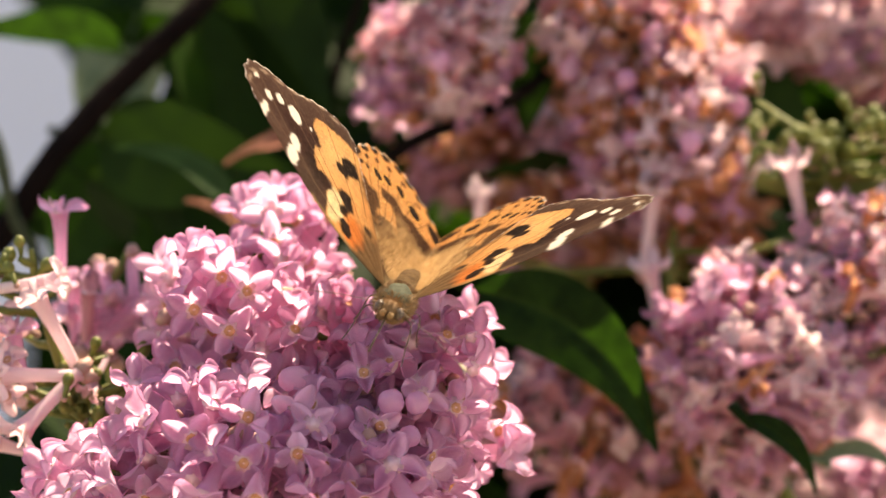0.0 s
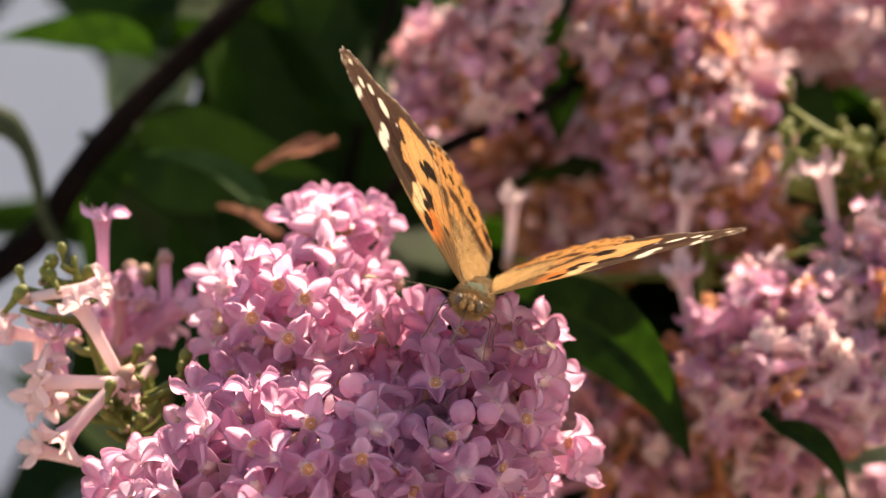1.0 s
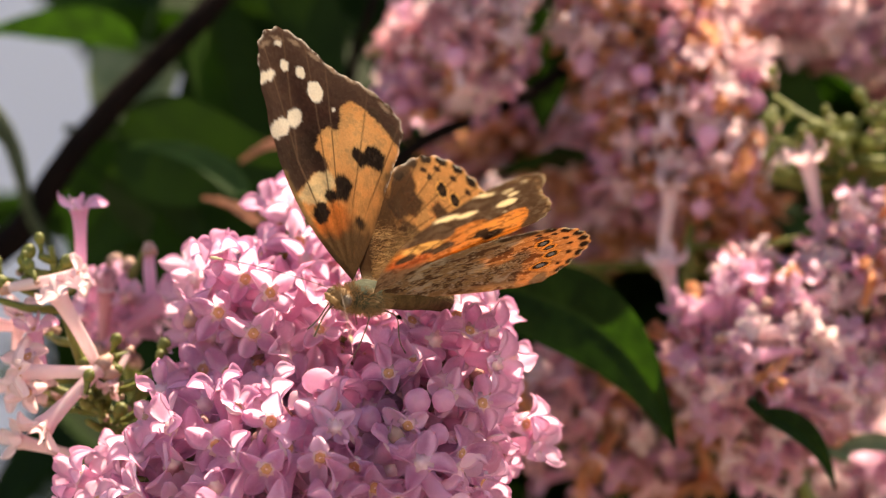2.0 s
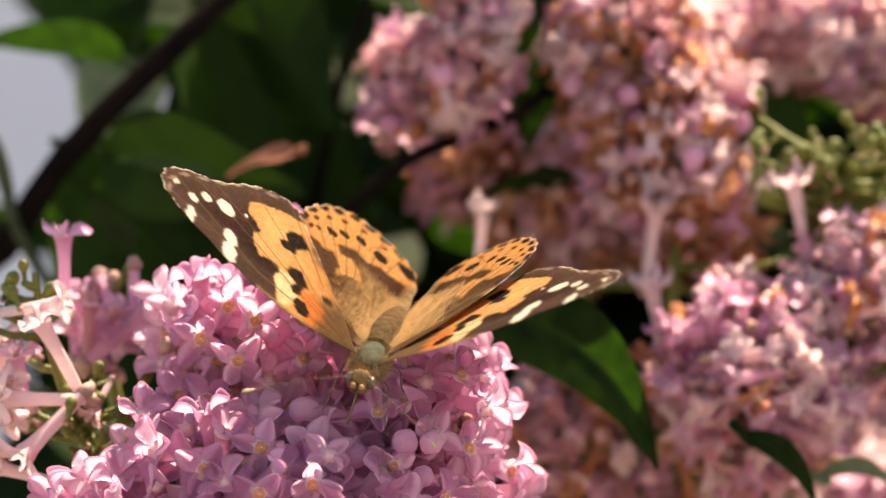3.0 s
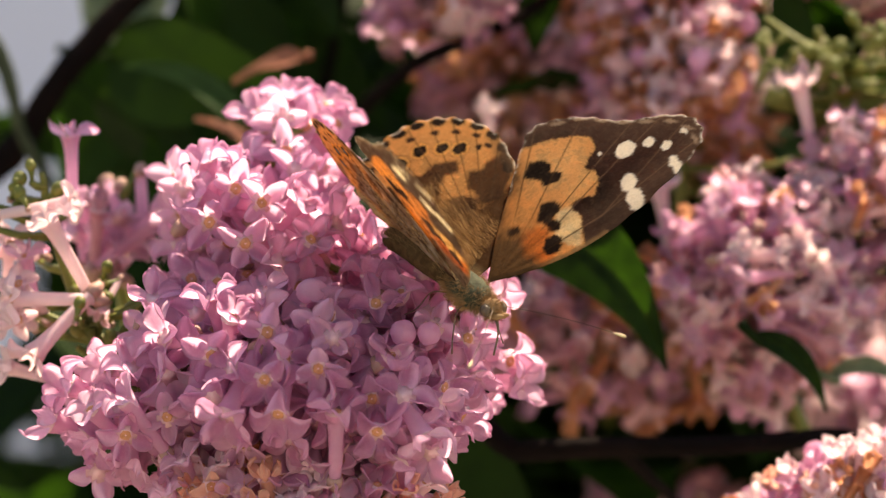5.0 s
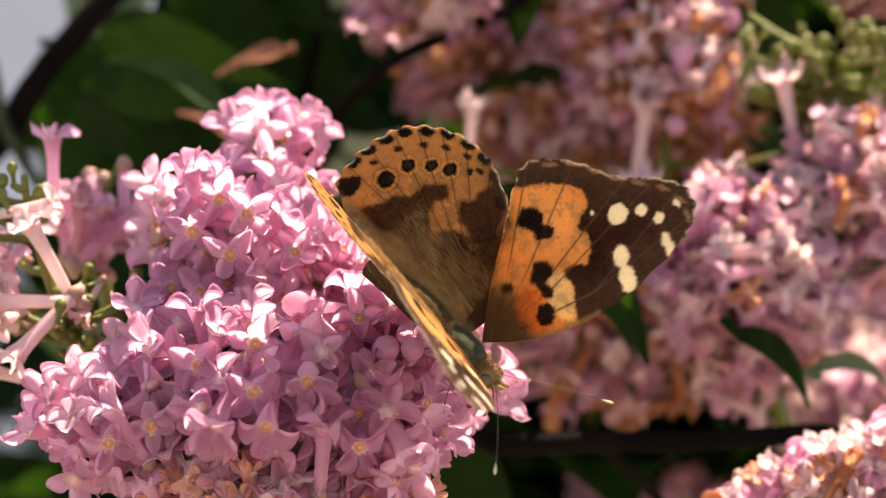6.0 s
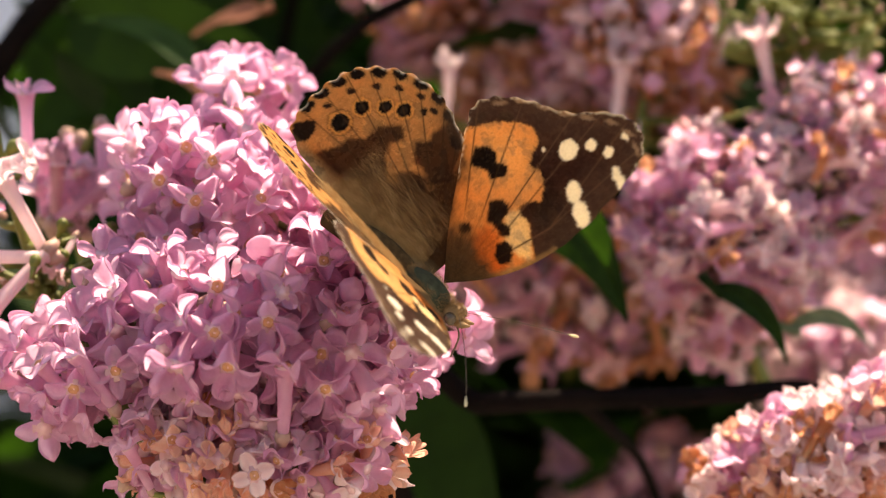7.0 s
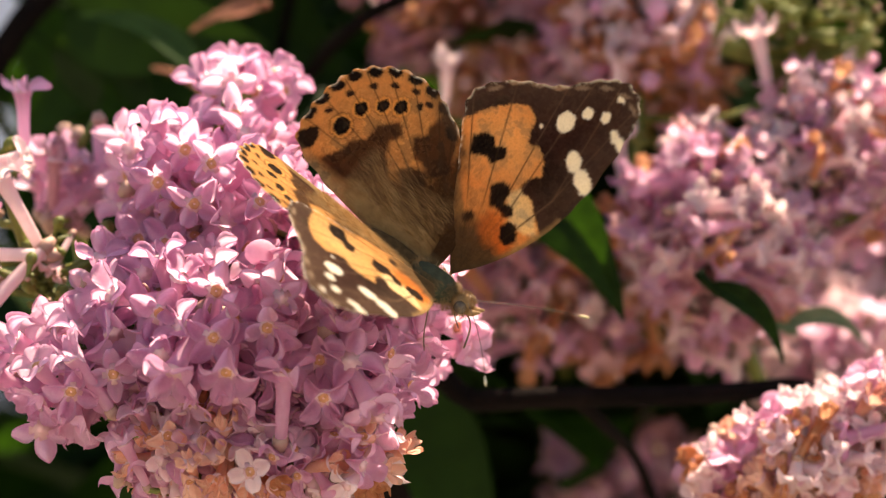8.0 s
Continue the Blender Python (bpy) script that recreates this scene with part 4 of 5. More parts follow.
    for cx, cy in ((6.5, -22.0), (9.6, -21.1), (12.0, -19.3), (13.6, -17.2), (14.6, -14.6), (14.4, -12.2)):
        col = lay(col, spot_mask(fx, fy, cx, cy, 0.58, 0.33, math.degrees(math.atan2(cy + 12, cx)) + 90), brown)
    for cx, cy in ((4.8, -23.7), (7.0, -23.5), (9.3, -23.0), (11.5, -22.0), (13.4, -20.2), (14.9, -18.2), (15.7, -15.6), (15.8, -12.9), (15.1, -10.4), (13.4, -7.8)):
        col = lay(col, spot_mask(fx, fy, cx, cy, 0.95, 0.62, math.degrees(math.atan2(cy + 12, cx)) + 90), BLACK if upper else brown)
    col = lay(col, spot_mask(wx, wy, 14.6, -9.0, 1.2, 3.6, 20, 0.8) * 0.7, (0.12, 0.07, 0.04))
    for k, (ex, ey) in enumerate(HIND_VEINS):
        d = line_dist(x, y, [(0.8, -1.0), (4.5 + 0.5 * k, -9.5 + 0.8 * k), (ex, ey)])
        col = lay(col, np.clip(1.2 - d / 0.12, 0, 1) * 0.7 * np.clip((r - 6) / 6, 0.1, 1), (0.09, 0.045, 0.02))
    rim = np.clip(1 - edge / 0.35, 0, 1) * (r > 13) * (x > 3) * np.clip(wobble(x, y, 1.1, 9) * 4 + 0.5, 0, 1)
    return lay(col, rim * 0.8, WHITE)


def wing_mesh(name, edge_pts, painter, mirror, scallop, mat):
    """A thin cambered wing with an upper and an under side, patterned by its scales."""
    closed = curve([(*p, 0) for p in edge_pts] + [(*edge_pts[0], 0)], 16)[:-1]
    rim = np.array([(p.x, p.y) for p in closed])
    n, rings = len(rim), 62
    mid = rim.mean(0)
    far = np.hypot(rim[:, 0], rim[:, 1])
    run = np.arange(n)
    rim = mid + (rim - mid) * (1 + scallop * np.sin(run * 0.49)[:, None] * np.clip((far - 14) / 4, 0, 1)[:, None])
    s = np.linspace(0.004, 1, rings) ** 0.8
    xy = (mid + (rim - mid) * s[:, None, None]).reshape(-1, 2)
    x, y = xy[:, 0], xy[:, 1]
    edge = line_dist(x, y, [tuple(p) for p in rim[::3]] + [tuple(rim[0])])
    r = np.hypot(x, y)
    z = 0.035 * x - 0.0022 * x * x + 0.05 * np.sin(np.arctan2(y, x) * 22) * np.clip(r / 12, 0, 1) * np.clip(edge / 1.0, 0, 1)
    thick = 0.07 * np.clip(edge / 0.6, 0.1, 1)
    sx = -1 if mirror else 1
    top = np.stack([sx * x, y, z + thick], 1)
    low = np.stack([sx * x, y, z - thick], 1)
    verts = np.concatenate([top, low]) * MM * (1.035 if name == "forewing" else 1.0)
    m = len(xy)
    faces = []
    for j in range(rings - 1):
        for k in range(n):
            a, b, c, d = j * n + k, j * n + (k + 1) % n, (j + 1) * n + (k + 1) % n, (j + 1) * n + k
            q = (a, d, c, b) if not mirror else (a, b, c, d)
            faces.append(q)
            faces.append(tuple(v + m for v in q[::-1]))
    for k in range(n):
        a, b = (rings - 1) * n + k, (rings - 1) * n + (k + 1) % n
        faces.append((a, a + m, b + m, b) if not mirror else (a, b, b + m, a + m))
    faces.append(tuple(range(n)) if not mirror else tuple(range(n))[::-1])
    faces.append(tuple(range(m, m + n))[::-1] if not mirror else tuple(range(m, m + n)))
    me = bpy.data.meshes.new(name)
    me.from_pydata(verts.tolist(), [], faces)
    above, below = (np.clip(painter(x, y, edge, up), 0.004, 0.95) for up in (True, False))
    col = np.concatenate([above, below])
    hairy = np.clip((r - 2.0) / (11.0 if name == "hindwing" else 6.0), 0.08, 1)
    passed = np.sqrt(above * below) * hairy[:, None]
    glow = me.attributes.new("passed", "FLOAT_COLOR", "POINT")
    glow.data.foreach_set("color", np.concatenate([np.concatenate([passed, passed]), np.ones((2 * m, 1))], 1).astype(np.float32).ravel())
    att = me.attributes.new("scales", "FLOAT_COLOR", "POINT")
    downy = np.clip((15.5 - r + (0 if name == "hindwing" else -7.0)) / 5, 0.05, 0.75)
    downy = np.concatenate([downy, np.full(m, 0.05)])
    att.data.foreach_set("color", np.concatenate([col, downy[:, None]], 1).astype(np.float32).ravel())
    me.materials.append(mat)
    me.polygons.foreach_set("use_smooth", [True] * len(me.polygons))
    return me


def wing_material():
    m, nt, out = material("wing_scales")
    att = nt.nodes.new("ShaderNodeAttribute")
    att.attribute_name = "scales"
    n1 = noise_tex(nt, 3800.0, 2.0)
    n2 = noise_tex(nt, 900.0, 5.0)
    c = mixed(nt, ramp(nt, n1, [(0.4, (0, 0, 0)), (0.75, (0.35, 0.35, 0.35))]), att.outputs["Color"], (0.02, 0.012, 0.008))
    c = mixed(nt, ramp(nt, n2, [(0.5, (0, 0, 0)), (0.8, (0.08, 0.08, 0.08))]), c, (0.46, 0.26, 0.13))
    n3 = noise_tex(nt, 1700.0, 4.0, 0.7)
    c = mixed(nt, ramp(nt, n3, [(0.52, (0, 0, 0)), (0.66, (0.16, 0.16, 0.16))]), c, (0.20, 0.13, 0.09), "LIGHTEN")
    passed = nt.nodes.new("ShaderNodeAttribute")
    passed.attribute_name = "passed"
    leafy(nt, out, c, mixed(nt, 1.0, passed.outputs["Color"], (1.0, 0.92, 0.72), "MULTIPLY"), 0.55, 0.85, 0.06, n1, 0.35, 0.00008, 0.0)
    scales = next(n for n in nt.nodes if n.type == "BSDF_PRINCIPLED")
    nt.links.new(att.outputs["Alpha"], scales.inputs["Sheen Weight"])
    scales.inputs["Sheen Roughness"].default_value = 0.28
    scales.inputs["Sheen Tint"].default_value = (1.0, 0.64, 0.32, 1)
    return m


SCALES = wing_material()
HAIR = plain_material("tan_hair", (0.20, 0.105, 0.042), (0.42, 0.25, 0.11), 900.0, 0.7)
THORAX = plain_material("thorax_scales", (0.036, 0.038, 0.022), (0.072, 0.078, 0.046), 1500.0, 0.8, 0.15)
ABDOMEN = plain_material("abdomen_scales", (0.05, 0.028, 0.012), (0.12, 0.072, 0.032), 1200.0, 0.85, 0.05)
EYE_MAT = plain_material("insect_eye", (0.05, 0.03, 0.02), (0.16, 0.10, 0.05), 2500.0, 0.25, 0.6)
LIMB = plain_material("insect_limb", (0.07, 0.045, 0.03), (0.20, 0.14, 0.09), 1500.0, 0.6)
CLUB = plain_material("antenna_tip", (0.55, 0.45, 0.25), (0.75, 0.65, 0.42), 1500.0, 0.6)

GOLD_HAIR = plain_material("golden_hair", (0.37, 0.205, 0.080), (0.62, 0.39, 0.18), 900.0, 0.8, 0.05)
butterfly = thing("butterfly", at(-5, -16, -6), "orange painted butterfly with black and white wing marks, feeding on lilac", "butterfly")


def hairs(bm, count, seed, root, along, length, width=0.00007):
    """Fine tapered hairs: root and along give a place and a direction for random pairs."""
    rnd = random.Random(seed)
    for _ in range(count):
        p, d = root(rnd), along(rnd)
        d = d.normalized() * length * rnd.uniform(0.6, 1.2)
        s = d.cross(Vector((rnd.gauss(0, 1), rnd.gauss(0, 1), rnd.gauss(0, 1)))).normalized() * width
        q = p + d * 0.6 + Vector((rnd.gauss(0, 1), rnd.gauss(0, 1), rnd.gauss(0, 1))) * length * 0.08
        e = p + d
        a = [bm.verts.new(p - s), bm.verts.new(p + s), bm.verts.new(q + s * 0.7), bm.verts.new(q - s * 0.7), bm.verts.new(e)]
        bm.faces.new(a[:4])
        bm.faces.new((a[3], a[2], a[4]))


bm = bmesh.new()
blob(bm, (0, 0.0004, 0), (0.0021, 0.0037, 0.0019), None, 14, 20, 0, 0.1)
thorax = part("thorax", bm, [THORAX], butterfly, "grey-green downy thorax")
bm = bmesh.new()


def fur_root(r):
    a, b = r.uniform(0, 6.28), r.uniform(-1, 1)
    return Vector((0.0020 * math.cos(a) * math.sqrt(1 - b * b), 0.0004 + 0.0036 * b, 0.0018 * math.sin(a) * math.sqrt(1 - b * b)))


for k in range(4200):
    r = random.Random(k)
    p = fur_root(r)
    if p.z > 0.0014 and abs(p.x) < 0.0012 and p.y < 0.0028:
        continue
    d = Vector((p.x * 1.4, -0.0012 if p.y < 0.0025 else 0.0015, p.z * 1.3)).normalized() + Vector((r.gauss(0, 0.3), r.gauss(0, 0.3), r.gauss(0, 0.3)))
    hairs(bm, 1, k, lambda q: p, lambda q: d, 0.0010, 0.000024)
part("hair", bm, [HAIR], thorax, "tan body hair")

bm = bmesh.new()
run = curve([(0, -0.0025, 0.0), (0, -0.006, -0.0001), (0, -0.010, -0.0006), (0, -0.0145, -0.0016)], 9)
tube(bm, run, [0.0016 + 0.0004 * math.sin(min(1, k / 14) * 1.57) - 0.0013 * max(0, k / len(run) - 0.35) ** 1.3 + 0.00003 * math.sin(k * 2.1) for k in range(len(run))], 14)
abdomen = part("abdomen", bm, [ABDOMEN], butterfly, "brown ringed abdomen")
bm = bmesh.new()
hairs(bm, 2600, 21, lambda r: run[r.randrange(len(run))] + Vector((r.uniform(-1, 1) * 0.0016, 0, r.uniform(0.2, 1) * 0.0012)), lambda r: Vector((r.uniform(-0.5, 0.5), -1, r.uniform(0.1, 0.5))), 0.0016, 0.000009)
part("hair", bm, [HAIR], abdomen, "tan hair of the abdomen")

bm = bmesh.new()
blob(bm, (0, 0.0050, 0.0001), (0.0014, 0.0012, 0.0012), None, 10, 14, 0, 0.1)
for sx in (-1, 1):
    tube(bm, [(sx * 0.0003, 0.0058, -0.0004), (sx * 0.0005, 0.0068, 0.0001), (sx * 0.0004, 0.0076, 0.0007)], [0.0004, 0.0004, 0.00012], 7)
head = part("head", bm, [HAIR], butterfly, "tan furry head")
bm = bmesh.new()
for k in range(1100):
    r = random.Random(k + 5000)
    a, b = r.uniform(0, 6.28), r.uniform(-1, 1)
    v = Vector((math.cos(a) * math.sqrt(1 - b * b), b, math.sin(a) * math.sqrt(1 - b * b)))
    hairs(bm, 1, k, lambda q: Vector((0, 0.005, 0.0001)) + v * 0.0012, lambda q: v + Vector((0, 0.5, 0.2)), 0.00075, 0.000022)
part("hair", bm, [HAIR], head, "tan hair of the head")
for sx in (-1, 1):
    bm = bmesh.new()
    blob(bm, (sx * 0.00115, 0.0053, 0.0002), (0.00065, 0.0008, 0.0008), None, 9, 12)
    part("eye", bm, [EYE_MAT], head, "dark compound eye")
    bm = bmesh.new()
    run = curve([(sx * 0.0005, 0.0058, 0.0009), (sx * 0.0040, 0.0092, 0.0012), (sx * 0.0080, 0.0128, 0.0011), (sx * 0.0116, 0.0158, 0.0006)], 9)
    tube(bm, run[:-3], [0.00004] * (len(run) - 3), 6)
    tube(bm, run[-4:], [0.00007, 0.00015, 0.00021, 0.00012], 8, 1)
    part("antenna", bm, [LIMB, CLUB], head, "thin dark antenna with a pale knob")
    for y0, out, fwd in ((0.0016, 0.0034, 0.0022), (-0.0010, 0.0036, -0.0030)):
        bm = bmesh.new()
        tube(bm, curve([(sx * 0.0012, y0, -0.0012), (sx * out * 0.85, y0 + fwd * 0.4, -0.0014), (sx * out, y0 + fwd * 0.8, -0.0042), (sx * out * 1.12, y0 + fwd * 1.25, -0.0058)], 4), 0.00008, 6)
        part("leg", bm, [LIMB], butterfly)
bm = bmesh.new()
tube(bm, curve([(0, 0.0059, -0.0006), (0, 0.0070, -0.0020), (0.0002, 0.0074, -0.0048)], 6), 0.00012, 6)
part("proboscis", bm, [LIMB], butterfly, "thin dark proboscis")

wings = {}
for side, mirror in (("r", False), ("l", True)):
    for nm, edge_pts, painter, sc in (("forewing", FORE_EDGE, fore_colours, 0.013), ("hindwing", HIND_EDGE, hind_colours, 0.016)):
        wings[nm + side] = part(nm, wing_mesh(nm, edge_pts, painter, mirror, sc, SCALES), None, butterfly, "orange forewing with black tip and white spots" if nm == "forewing" else "orange hindwing with a row of black eyespots")
    sx = -1 if mirror else 1
    bm = bmesh.new()
    hairs(bm, 9000, 9, lambda r: Vector((sx * (r.uniform(-0.8, 1.0) + r.random() ** 2.2 * 6.5), -r.uniform(0.5, 13.5), 0.12)) * MM, lambda r: Vector((sx * r.uniform(-0.1, 0.4), -1, r.uniform(0.0, 0.22))), 0.0020, 0.0000075)
    part("hair", bm, [GOLD_HAIR], wings["hindwing" + side], "long tan hair at the wing root")
forewing_r, hindwing_r, forewing_l, hindwing_l = (wings[k] for k in ("forewingr", "hindwingr", "forewingl", "hindwingl"))


# ---------- what moves ----------
def motions():
    walk(bloom_a, [
        (0, pose(-0.015, 0, 1.285, 0, 0, 0)),
        (0.5, pose(-0.012961, 0, 1.285, -0.14399, -0.38372, 1.4435)),
        (1, pose(-0.012029, 0, 1.2848, -0.67573, -0.67469, 1.5804)),
        (1.2, pose(-0.013814, 0, 1.2855, -0.16176, -0.25448, -0.12148)),
        (1.5, pose(-0.012881, 0, 1.2863, 2.3145, -1.9055, -1.2816)),
        (1.7, pose(-0.01386, 0, 1.2848, 1.1021, -1.1825, -2.2936)),
        (2.8, pose(-0.013568, 0, 1.2851, 3.5551, -2.9309, -1.4383)),
        (3, pose(-0.014625, 0, 1.283, 0.091714, 0.25733, 3.4768)),
        (3.5, pose(-0.011467, 0, 1.2835, 0.81116, -1.5679, 0.87468)),
        (4, pose(-0.012648, 0, 1.2865, -0.85238, 0.48288, 1.3276)),
        (4.2, pose(-0.012818, 0, 1.2851, 1.3607, -5.2325, 7.8787)),
        (4.4, pose(-0.011113, 0, 1.2829, -2.0834, -0.54088, -6.5843)),
        (4.5, pose(-0.013077, 0, 1.2846, 0.65174, -0.68461, 3.2325)),
        (4.7, pose(-0.0141, 0, 1.2868, 2.618, -1.5086, 0.62945)),
        (5.8, pose(-0.014304, 0, 1.2836, -0.88686, -0.93175, 0.2861)),
        (6, pose(-0.014441, 0, 1.284, 2.0659, -0.15525, 3.8398)),
        (6.5, pose(-0.014577, 0, 1.2846, 0.47766, -0.1526, 3.5195)),
        (7, pose(-0.015468, 0, 1.2853, -0.023203, -0.54275, 1.101)),
        (7.5, pose(-0.014761, 0, 1.2847, 1.4299, -0.40515, 1.4207)),
        (8, pose(-0.015361, 0, 1.2845, 0.6402, -0.24851, 1.6717))])
    walk(bloom_b, [
        (0, pose(0, 0, 1.278, 0, 0, 0)),
        (0.5, pose(0.0027802, 0, 1.2778, 0, 0.071004, 0)),
        (1, pose(0.0045152, 0, 1.2774, 0, 0.65375, 0)),
        (1.2, pose(0.0011655, 0, 1.2786, 0, 0, 0)),
        (1.5, pose(0.0024258, 0, 1.2795, 0, -3.4401, 0)),
        (1.7, pose(0.00096167, 0, 1.278, 0, -2.521, 0)),
        (2.8, pose(0.0024151, 0, 1.2781, 0, -5.4542, 0)),
        (3, pose(0.0015748, 0, 1.275, 0, 0, 0)),
        (3.5, pose(0.0047332, 0, 1.2755, 0, 0, 0)),
        (4, pose(0.0046719, 0, 1.2778, 0, 0.29122, 0)),
        (4.2, pose(0.0041992, 0, 1.2755, 0, 0.9517, 0)),
        (4.4, pose(0.0045284, 0, 1.2757, 0, 0, 0)),
        (4.5, pose(0.0026949, 0, 1.2744, 0, 0, 0)),
        (4.7, pose(0.00064656, 0, 1.2769, 0, 0, 0)),
        (5.8, pose(0.00012559, 0, 1.2743, 0, 0, 0)),
        (6, pose(0.0004477, 0, 1.2741, 0, 0, 0)),
        (6.5, pose(0.000234, 0, 1.2749, 0, 0, 0)),
        (7, pose(-0.0011341, 0, 1.276, 0, 0, 0)),
        (7.5, pose(-0.0001668, 0, 1.275, 0, 0, 0)),
        (8, pose(-0.00089783, 0, 1.2746, 0, 0, 0))])
    walk(left_bloom, [
        (0, pose(-0.048, 0.004, 1.286, 0, 0, 0)),
        (0.5, pose(-0.047331, 0.004, 1.286, 0, 0, 0)),
        (1, pose(-0.046813, 0.004, 1.2858, 0, 0, 0)),
        (1.5, pose(-0.047633, 0.004, 1.2864, 0, 0, 0)),
        (2.8, pose(-0.047653, 0.004, 1.2849, 0, 0, 0)),
        (3, pose(-0.04774, 0.004, 1.2845, 0, 0, 0)),
        (3.5, pose(-0.046486, 0.004, 1.2844, 0, 0, 0)),
        (4, pose(-0.046997, 0.004, 1.286, 0, 0, 0)),
        (4.5, pose(-0.047205, 0.004, 1.2851, 0, 0, 0)),
        (4.7, pose(-0.047706, 0.004, 1.2859, 0, 0, 0)),
        (5.8, pose(-0.047761, 0.004, 1.2832, 0, 0, 0)),
        (6, pose(-0.047864, 0.004, 1.2843, 0, 0, 0)),
        (6.5, pose(-0.04792, 0.004, 1.2847, 0, 0, 0)),
        (7, pose(-0.048331, 0.004, 1.2849, 0, 0, 0)),
        (7.5, pose(-0.048143, 0.004, 1.2847, 0, 0, 0)),
        (8, pose(-0.048365, 0.004, 1.2846, 0, 0, 0))])
    walk(butterfly, [
        (0, pose(-0.0053712, -0.016, 1.2941, -15.494, -24.032, 176.28)),
        (0.5, pose(-0.0023497, -0.016, 1.2946, -7.4959, -13.442, 171.5)),
        (1, pose(-0.00020567, -0.016, 1.2949, -7.7946, -20.693, 176.47)),
        (1.2, pose(-0.0074185, -0.016, 1.298, 0.18676, -44.093, 162.61)),
        (1.5, pose(-0.0098938, -0.016, 1.2959, -20.37, -34.404, 141.82)),
        (1.7, pose(-0.01055, -0.016, 1.2945, -7.275, -27.583, 135.7)),
        (2.8, pose(-0.010603, -0.016, 1.2938, -5.7451, -16.512, 165.99)),
        (2.9, pose(-0.0078, -0.016, 1.2899, -16, -13, 166)),
        (3, pose(-0.0084371, -0.016, 1.2887, -27.472, -15.091, 173.39)),
        (3.5, pose(-0.0035875, -0.016, 1.2856, -42.157, -21.82, 175.18)),
        (4, pose(-0.0026874, -0.016, 1.2908, -34.998, -16.923, 176.2)),
        (4.2, pose(-0.0016369, -0.016, 1.288, -30.028, -0.35361, 178.6)),
        (4.4, pose(0.0033959, -0.016, 1.2878, -17.731, -8.7376, 190.32)),
        (4.5, pose(0.0021023, -0.016, 1.2859, -31.22, -4.2988, 185.13)),
        (4.7, pose(0.0015741, -0.016, 1.2874, -27.177, 2.1103, 197.44)),
        (5.8, pose(0.0026285, -0.016, 1.2789, -47.461, 19.038, 230.73)),
        (6, pose(0.0029506, -0.016, 1.2787, -47.461, 19.038, 230.73)),
        (6.5, pose(0.0030046, -0.016, 1.2794, -45.766, 21.568, 232.13)),
        (7, pose(0.0010589, -0.016, 1.2806, -42.565, 18.472, 232.84)),
        (7.5, pose(0.0018927, -0.016, 1.2795, -44.115, 19.241, 241.57)),
        (8, pose(0.0022296, -0.016, 1.281, -34.582, 18.202, 236.34))])
    walk(forewing_r, [
        (0, pose(0.0017, 0.0015, 0.0012, 0.64781, -38.357, -11.425)),
        (0.5, pose(0.0017, 0.0015, 0.0012, -7.0446, -45.905, -2.914)),
        (1, pose(0.0017, 0.0015, 0.0012, 3.4689, -44.772, -13.392)),
        (1.2, pose(0.0017, 0.0015, 0.0012, -3.5562, -17.243, -6.9692)),
        (1.5, pose(0.0017, 0.0015, 0.0012, 7.2938, -24.451, -15.96)),
        (1.7, pose(0.0017, 0.0015, 0.0012, -4.8346, -57.761, -7.8004)),
        (2.8, pose(0.0017, 0.0015, 0.0012, 0.44097, -33.675, -4.3728)),
        (2.9, pose(0.0017, 0.0015, 0.0012, 3.4689, -44.772, -13.392)),
        (3, pose(0.0017, 0.0015, 0.0012, 5.6972, -32.719, -12.412)),
        (3.5, pose(0.0017, 0.0015, 0.0012, 1.931, -43.645, -11.234)),
        (4, pose(0.0017, 0.0015, 0.0012, 10.916, -58.969, -16.973)),
        (4.2, pose(0.0017, 0.0015, 0.0012, 40.489, -49.883, -42.257)),
        (4.4, pose(0.0017, 0.0015, 0.0012, 23.68, -65.634, -25.64)),
        (4.5, pose(0.0017, 0.0015, 0.0012, 26.742, -58.112, -37.444)),
        (4.7, pose(0.0017, 0.0015, 0.0012, 15.521, -55.444, -22.816)),
        (5.8, pose(0.0017, 0.0015, 0.0012, -13.262, -37.83, 10.538)),
        (6, pose(0.0017, 0.0015, 0.0012, -13.262, -37.83, 10.538)),
        (6.5, pose(0.0017, 0.0015, 0.0012, -12.651, -36.205, 6.9745)),
        (7, pose(0.0017, 0.0015, 0.0012, -13.671, -31.108, 9.4509)),
        (7.5, pose(0.0017, 0.0015, 0.0012, -10.474, -24.928, -7.8195)),
        (8, pose(0.0017, 0.0015, 0.0012, -4.8593, -21.938, -13.545))])
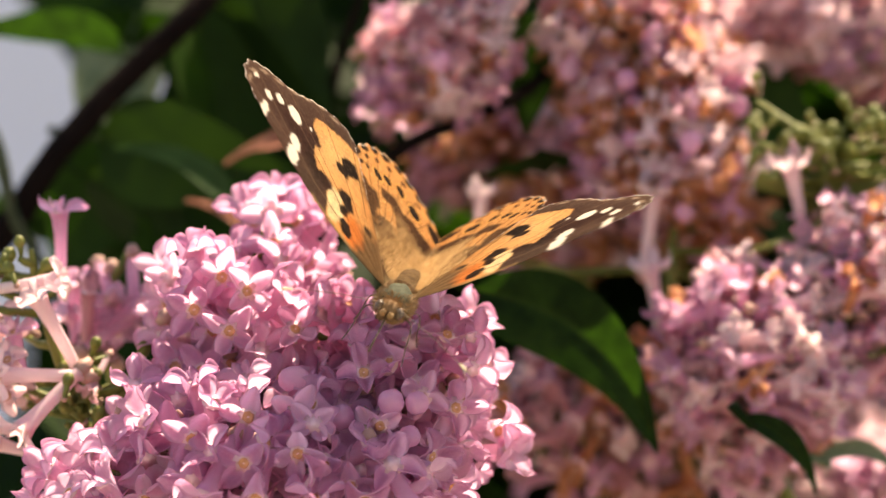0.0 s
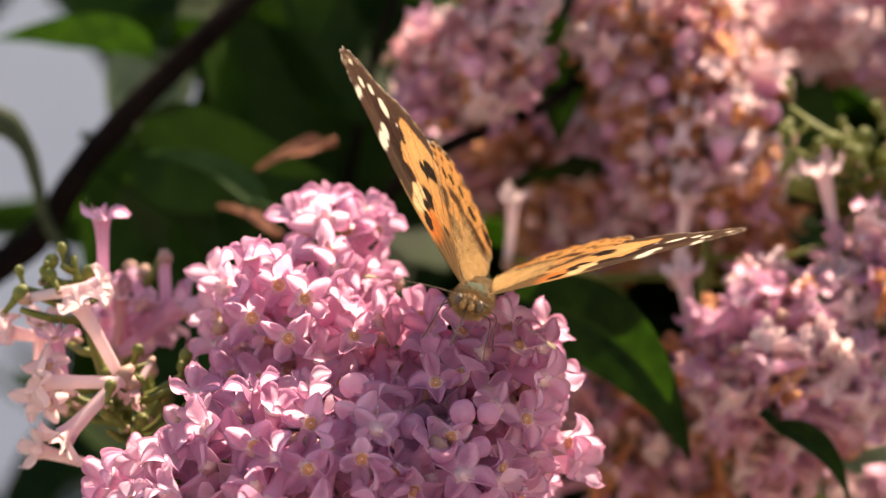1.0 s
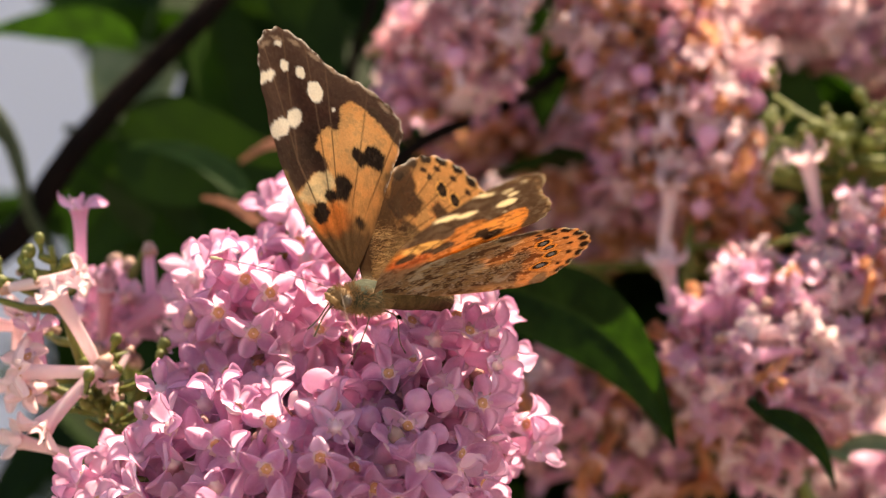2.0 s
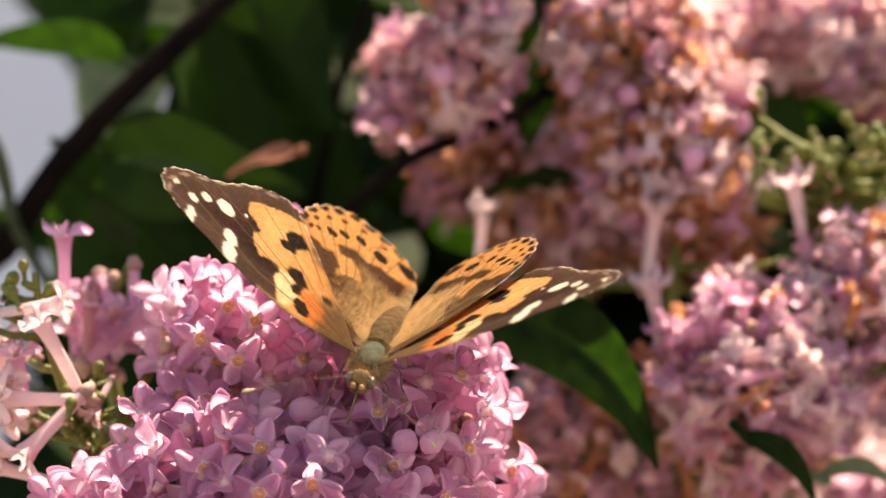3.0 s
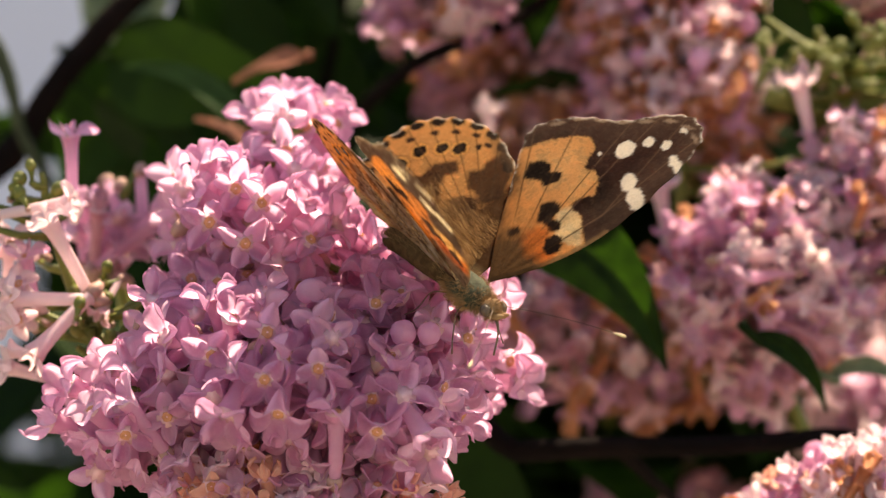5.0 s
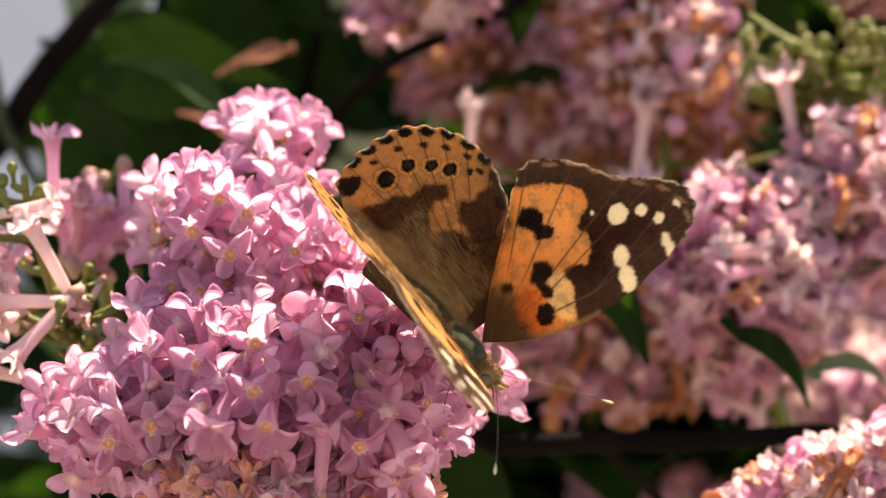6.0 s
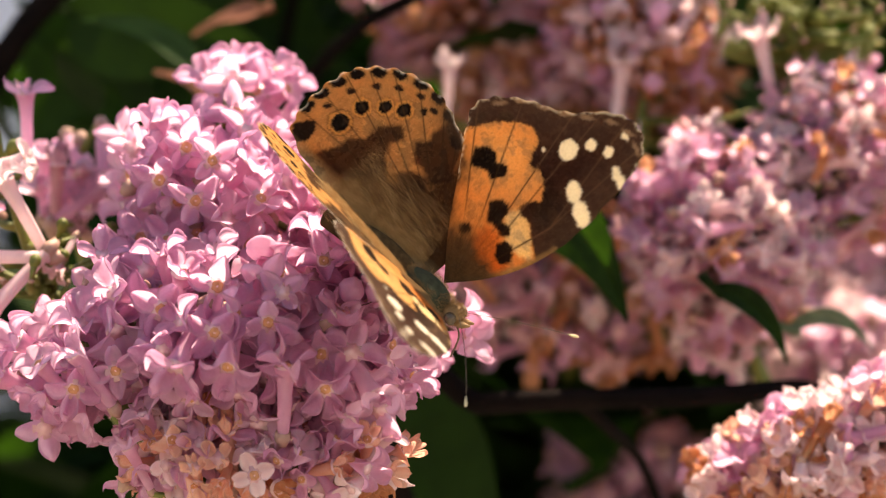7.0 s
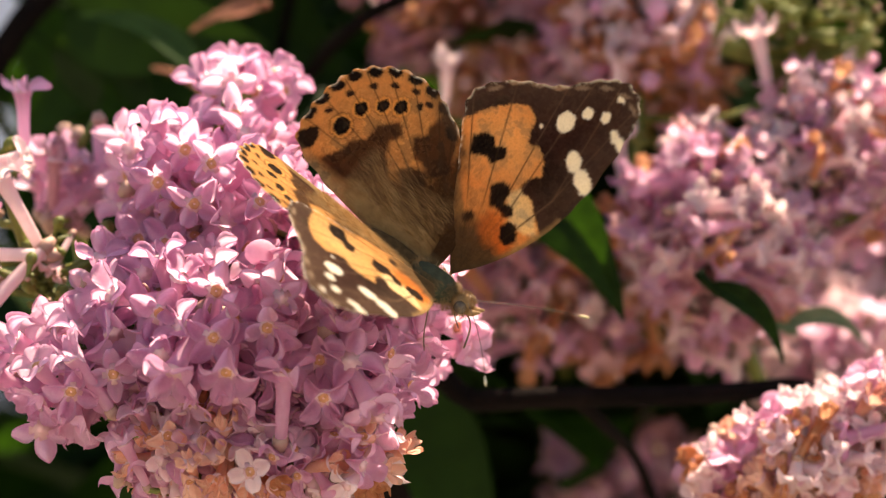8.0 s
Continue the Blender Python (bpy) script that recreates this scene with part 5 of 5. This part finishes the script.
    walk(hindwing_r, [
        (0, pose(0.0015, -0.0012, 0.0009, 2.2613, -36.247, -9.2688)),
        (0.5, pose(0.0015, -0.0012, 0.0009, -3.9386, -42.966, -0.92514)),
        (1, pose(0.0015, -0.0012, 0.0009, -3.025, -45.561, 0)),
        (1.2, pose(0.0015, -0.0012, 0.0009, -4.4274, -16.069, 5.8043)),
        (1.5, pose(0.0015, -0.0012, 0.0009, 6.5296, -12.428, -8.281)),
        (1.7, pose(0.0015, -0.0012, 0.0009, 11.121, -53.391, -14.799)),
        (2.8, pose(0.0015, -0.0012, 0.0009, -0.64379, -34.157, -0.62276)),
        (2.9, pose(0.0015, -0.0012, 0.0009, -3.025, -45.561, 0)),
        (3, pose(0.0015, -0.0012, 0.0009, 8.5128, -29.261, -10.815)),
        (3.5, pose(0.0015, -0.0012, 0.0009, 7.9914, -39.427, -11.774)),
        (4, pose(0.0015, -0.0012, 0.0009, 3.9776, -51.481, -8.3584)),
        (4.2, pose(0.0015, -0.0012, 0.0009, 11.757, -56.987, -10.588)),
        (4.4, pose(0.0015, -0.0012, 0.0009, 0.032281, -67.79, 0)),
        (4.5, pose(0.0015, -0.0012, 0.0009, 7.5568, -63.487, -10.602)),
        (4.7, pose(0.0015, -0.0012, 0.0009, 4.5185, -57.426, -7.4789)),
        (5.8, pose(0.0015, -0.0012, 0.0009, -3.064, -38.192, -1.7637)),
        (6, pose(0.0015, -0.0012, 0.0009, -3.064, -38.192, -1.7637)),
        (6.5, pose(0.0015, -0.0012, 0.0009, -4.8464, -37.78, -2.055)),
        (7, pose(0.0015, -0.0012, 0.0009, -7.4687, -34.094, 2.5034)),
        (7.5, pose(0.0015, -0.0012, 0.0009, -8.4852, -24.701, -0.38759)),
        (8, pose(0.0015, -0.0012, 0.0009, -9.4125, -20.958, 6.8202))])
    walk(forewing_l, [
        (0, pose(-0.0017, 0.0015, 0.0012, 7.4157, 48.64, 17.026)),
        (0.5, pose(-0.0017, 0.0015, 0.0012, -7.1407, 32.611, 10.5)),
        (1, pose(-0.0017, 0.0015, 0.0012, 5.2399, 37.129, 10.316)),
        (1.2, pose(-0.0017, 0.0015, 0.0012, 21.472, 68.194, 18.22)),
        (1.5, pose(-0.0017, 0.0015, 0.0012, 19.967, 55.366, 23.763)),
        (1.7, pose(-0.0017, 0.0015, 0.0012, 0.82071, 53.817, -0.18338)),
        (2.8, pose(-0.0017, 0.0015, 0.0012, 20.672, 47.073, 26.41)),
        (2.9, pose(-0.0017, 0.0015, 0.0012, 5.2399, 37.129, 10.316)),
        (3, pose(-0.0017, 0.0015, 0.0012, 14.358, 37.498, 13.925)),
        (3.5, pose(-0.0017, 0.0015, 0.0012, 4.0615, 52.591, 4.3916)),
        (4, pose(-0.0017, 0.0015, 0.0012, 1.5072, 36.129, 5.9298)),
        (4.2, pose(-0.0017, 0.0015, 0.0012, 5.7592, 29.634, 15.211)),
        (4.4, pose(-0.0017, 0.0015, 0.0012, 2.4524, 30.85, 5.3625)),
        (4.5, pose(-0.0017, 0.0015, 0.0012, 3.6782, 29.076, 11.725)),
        (4.7, pose(-0.0017, 0.0015, 0.0012, 3.1412, 32.092, 9.1979)),
        (5.8, pose(-0.0017, 0.0015, 0.0012, -1.9815, 65.107, -5.3855)),
        (6, pose(-0.0017, 0.0015, 0.0012, -1.9815, 65.107, -5.3855)),
        (6.5, pose(-0.0017, 0.0015, 0.0012, -5.2998, 67.599, -11.984)),
        (7, pose(-0.0017, 0.0015, 0.0012, -10.932, 71.582, -15.186)),
        (7.5, pose(-0.0017, 0.0015, 0.0012, 5.5023, 72.411, -4.2813)),
        (8, pose(-0.0017, 0.0015, 0.0012, 1.8718, 65.345, -8.8152))])
    walk(hindwing_l, [
        (0, pose(-0.0015, -0.0012, 0.0009, 1.632, 51.227, 5.632)),
        (0.5, pose(-0.0015, -0.0012, 0.0009, -4.3944, 34.945, 3.5373)),
        (1, pose(-0.0015, -0.0012, 0.0009, -0.51508, 37.579, 0)),
        (1.2, pose(-0.0015, -0.0012, 0.0009, -18.732, 65.19, -22.892)),
        (1.5, pose(-0.0015, -0.0012, 0.0009, 14.038, 60.593, 3.529)),
        (1.7, pose(-0.0015, -0.0012, 0.0009, 4.5565, 52.521, -5.5338)),
        (2.8, pose(-0.0015, -0.0012, 0.0009, -4.6365, 49.768, -6.5123)),
        (2.9, pose(-0.0015, -0.0012, 0.0009, -0.51508, 37.579, 0)),
        (3, pose(-0.0015, -0.0012, 0.0009, 4.4022, 42.918, 0.28602)),
        (3.5, pose(-0.0015, -0.0012, 0.0009, 11.991, 47.409, 11.345)),
        (4, pose(-0.0015, -0.0012, 0.0009, 2.0524, 32.977, 5.0502)),
        (4.2, pose(-0.0015, -0.0012, 0.0009, 5.4877, 31.332, 12.241)),
        (4.4, pose(-0.0015, -0.0012, 0.0009, -0.82254, 33.463, -1.2166)),
        (4.5, pose(-0.0015, -0.0012, 0.0009, 3.5114, 28.897, 10.072)),
        (4.7, pose(-0.0015, -0.0012, 0.0009, 3.9637, 31.138, 9.3216)),
        (5.8, pose(-0.0015, -0.0012, 0.0009, 4.2074, 45.029, 1.7977)),
        (6, pose(-0.0015, -0.0012, 0.0009, 4.2074, 45.029, 1.7977)),
        (6.5, pose(-0.0015, -0.0012, 0.0009, -0.98919, 48.732, -2.7893)),
        (7, pose(-0.0015, -0.0012, 0.0009, -2.5937, 48.71, -1.1243)),
        (7.5, pose(-0.0015, -0.0012, 0.0009, 2.8335, 55.768, -3.31)),
        (8, pose(-0.0015, -0.0012, 0.0009, -0.94163, 59.359, -7.8736))])


motions()
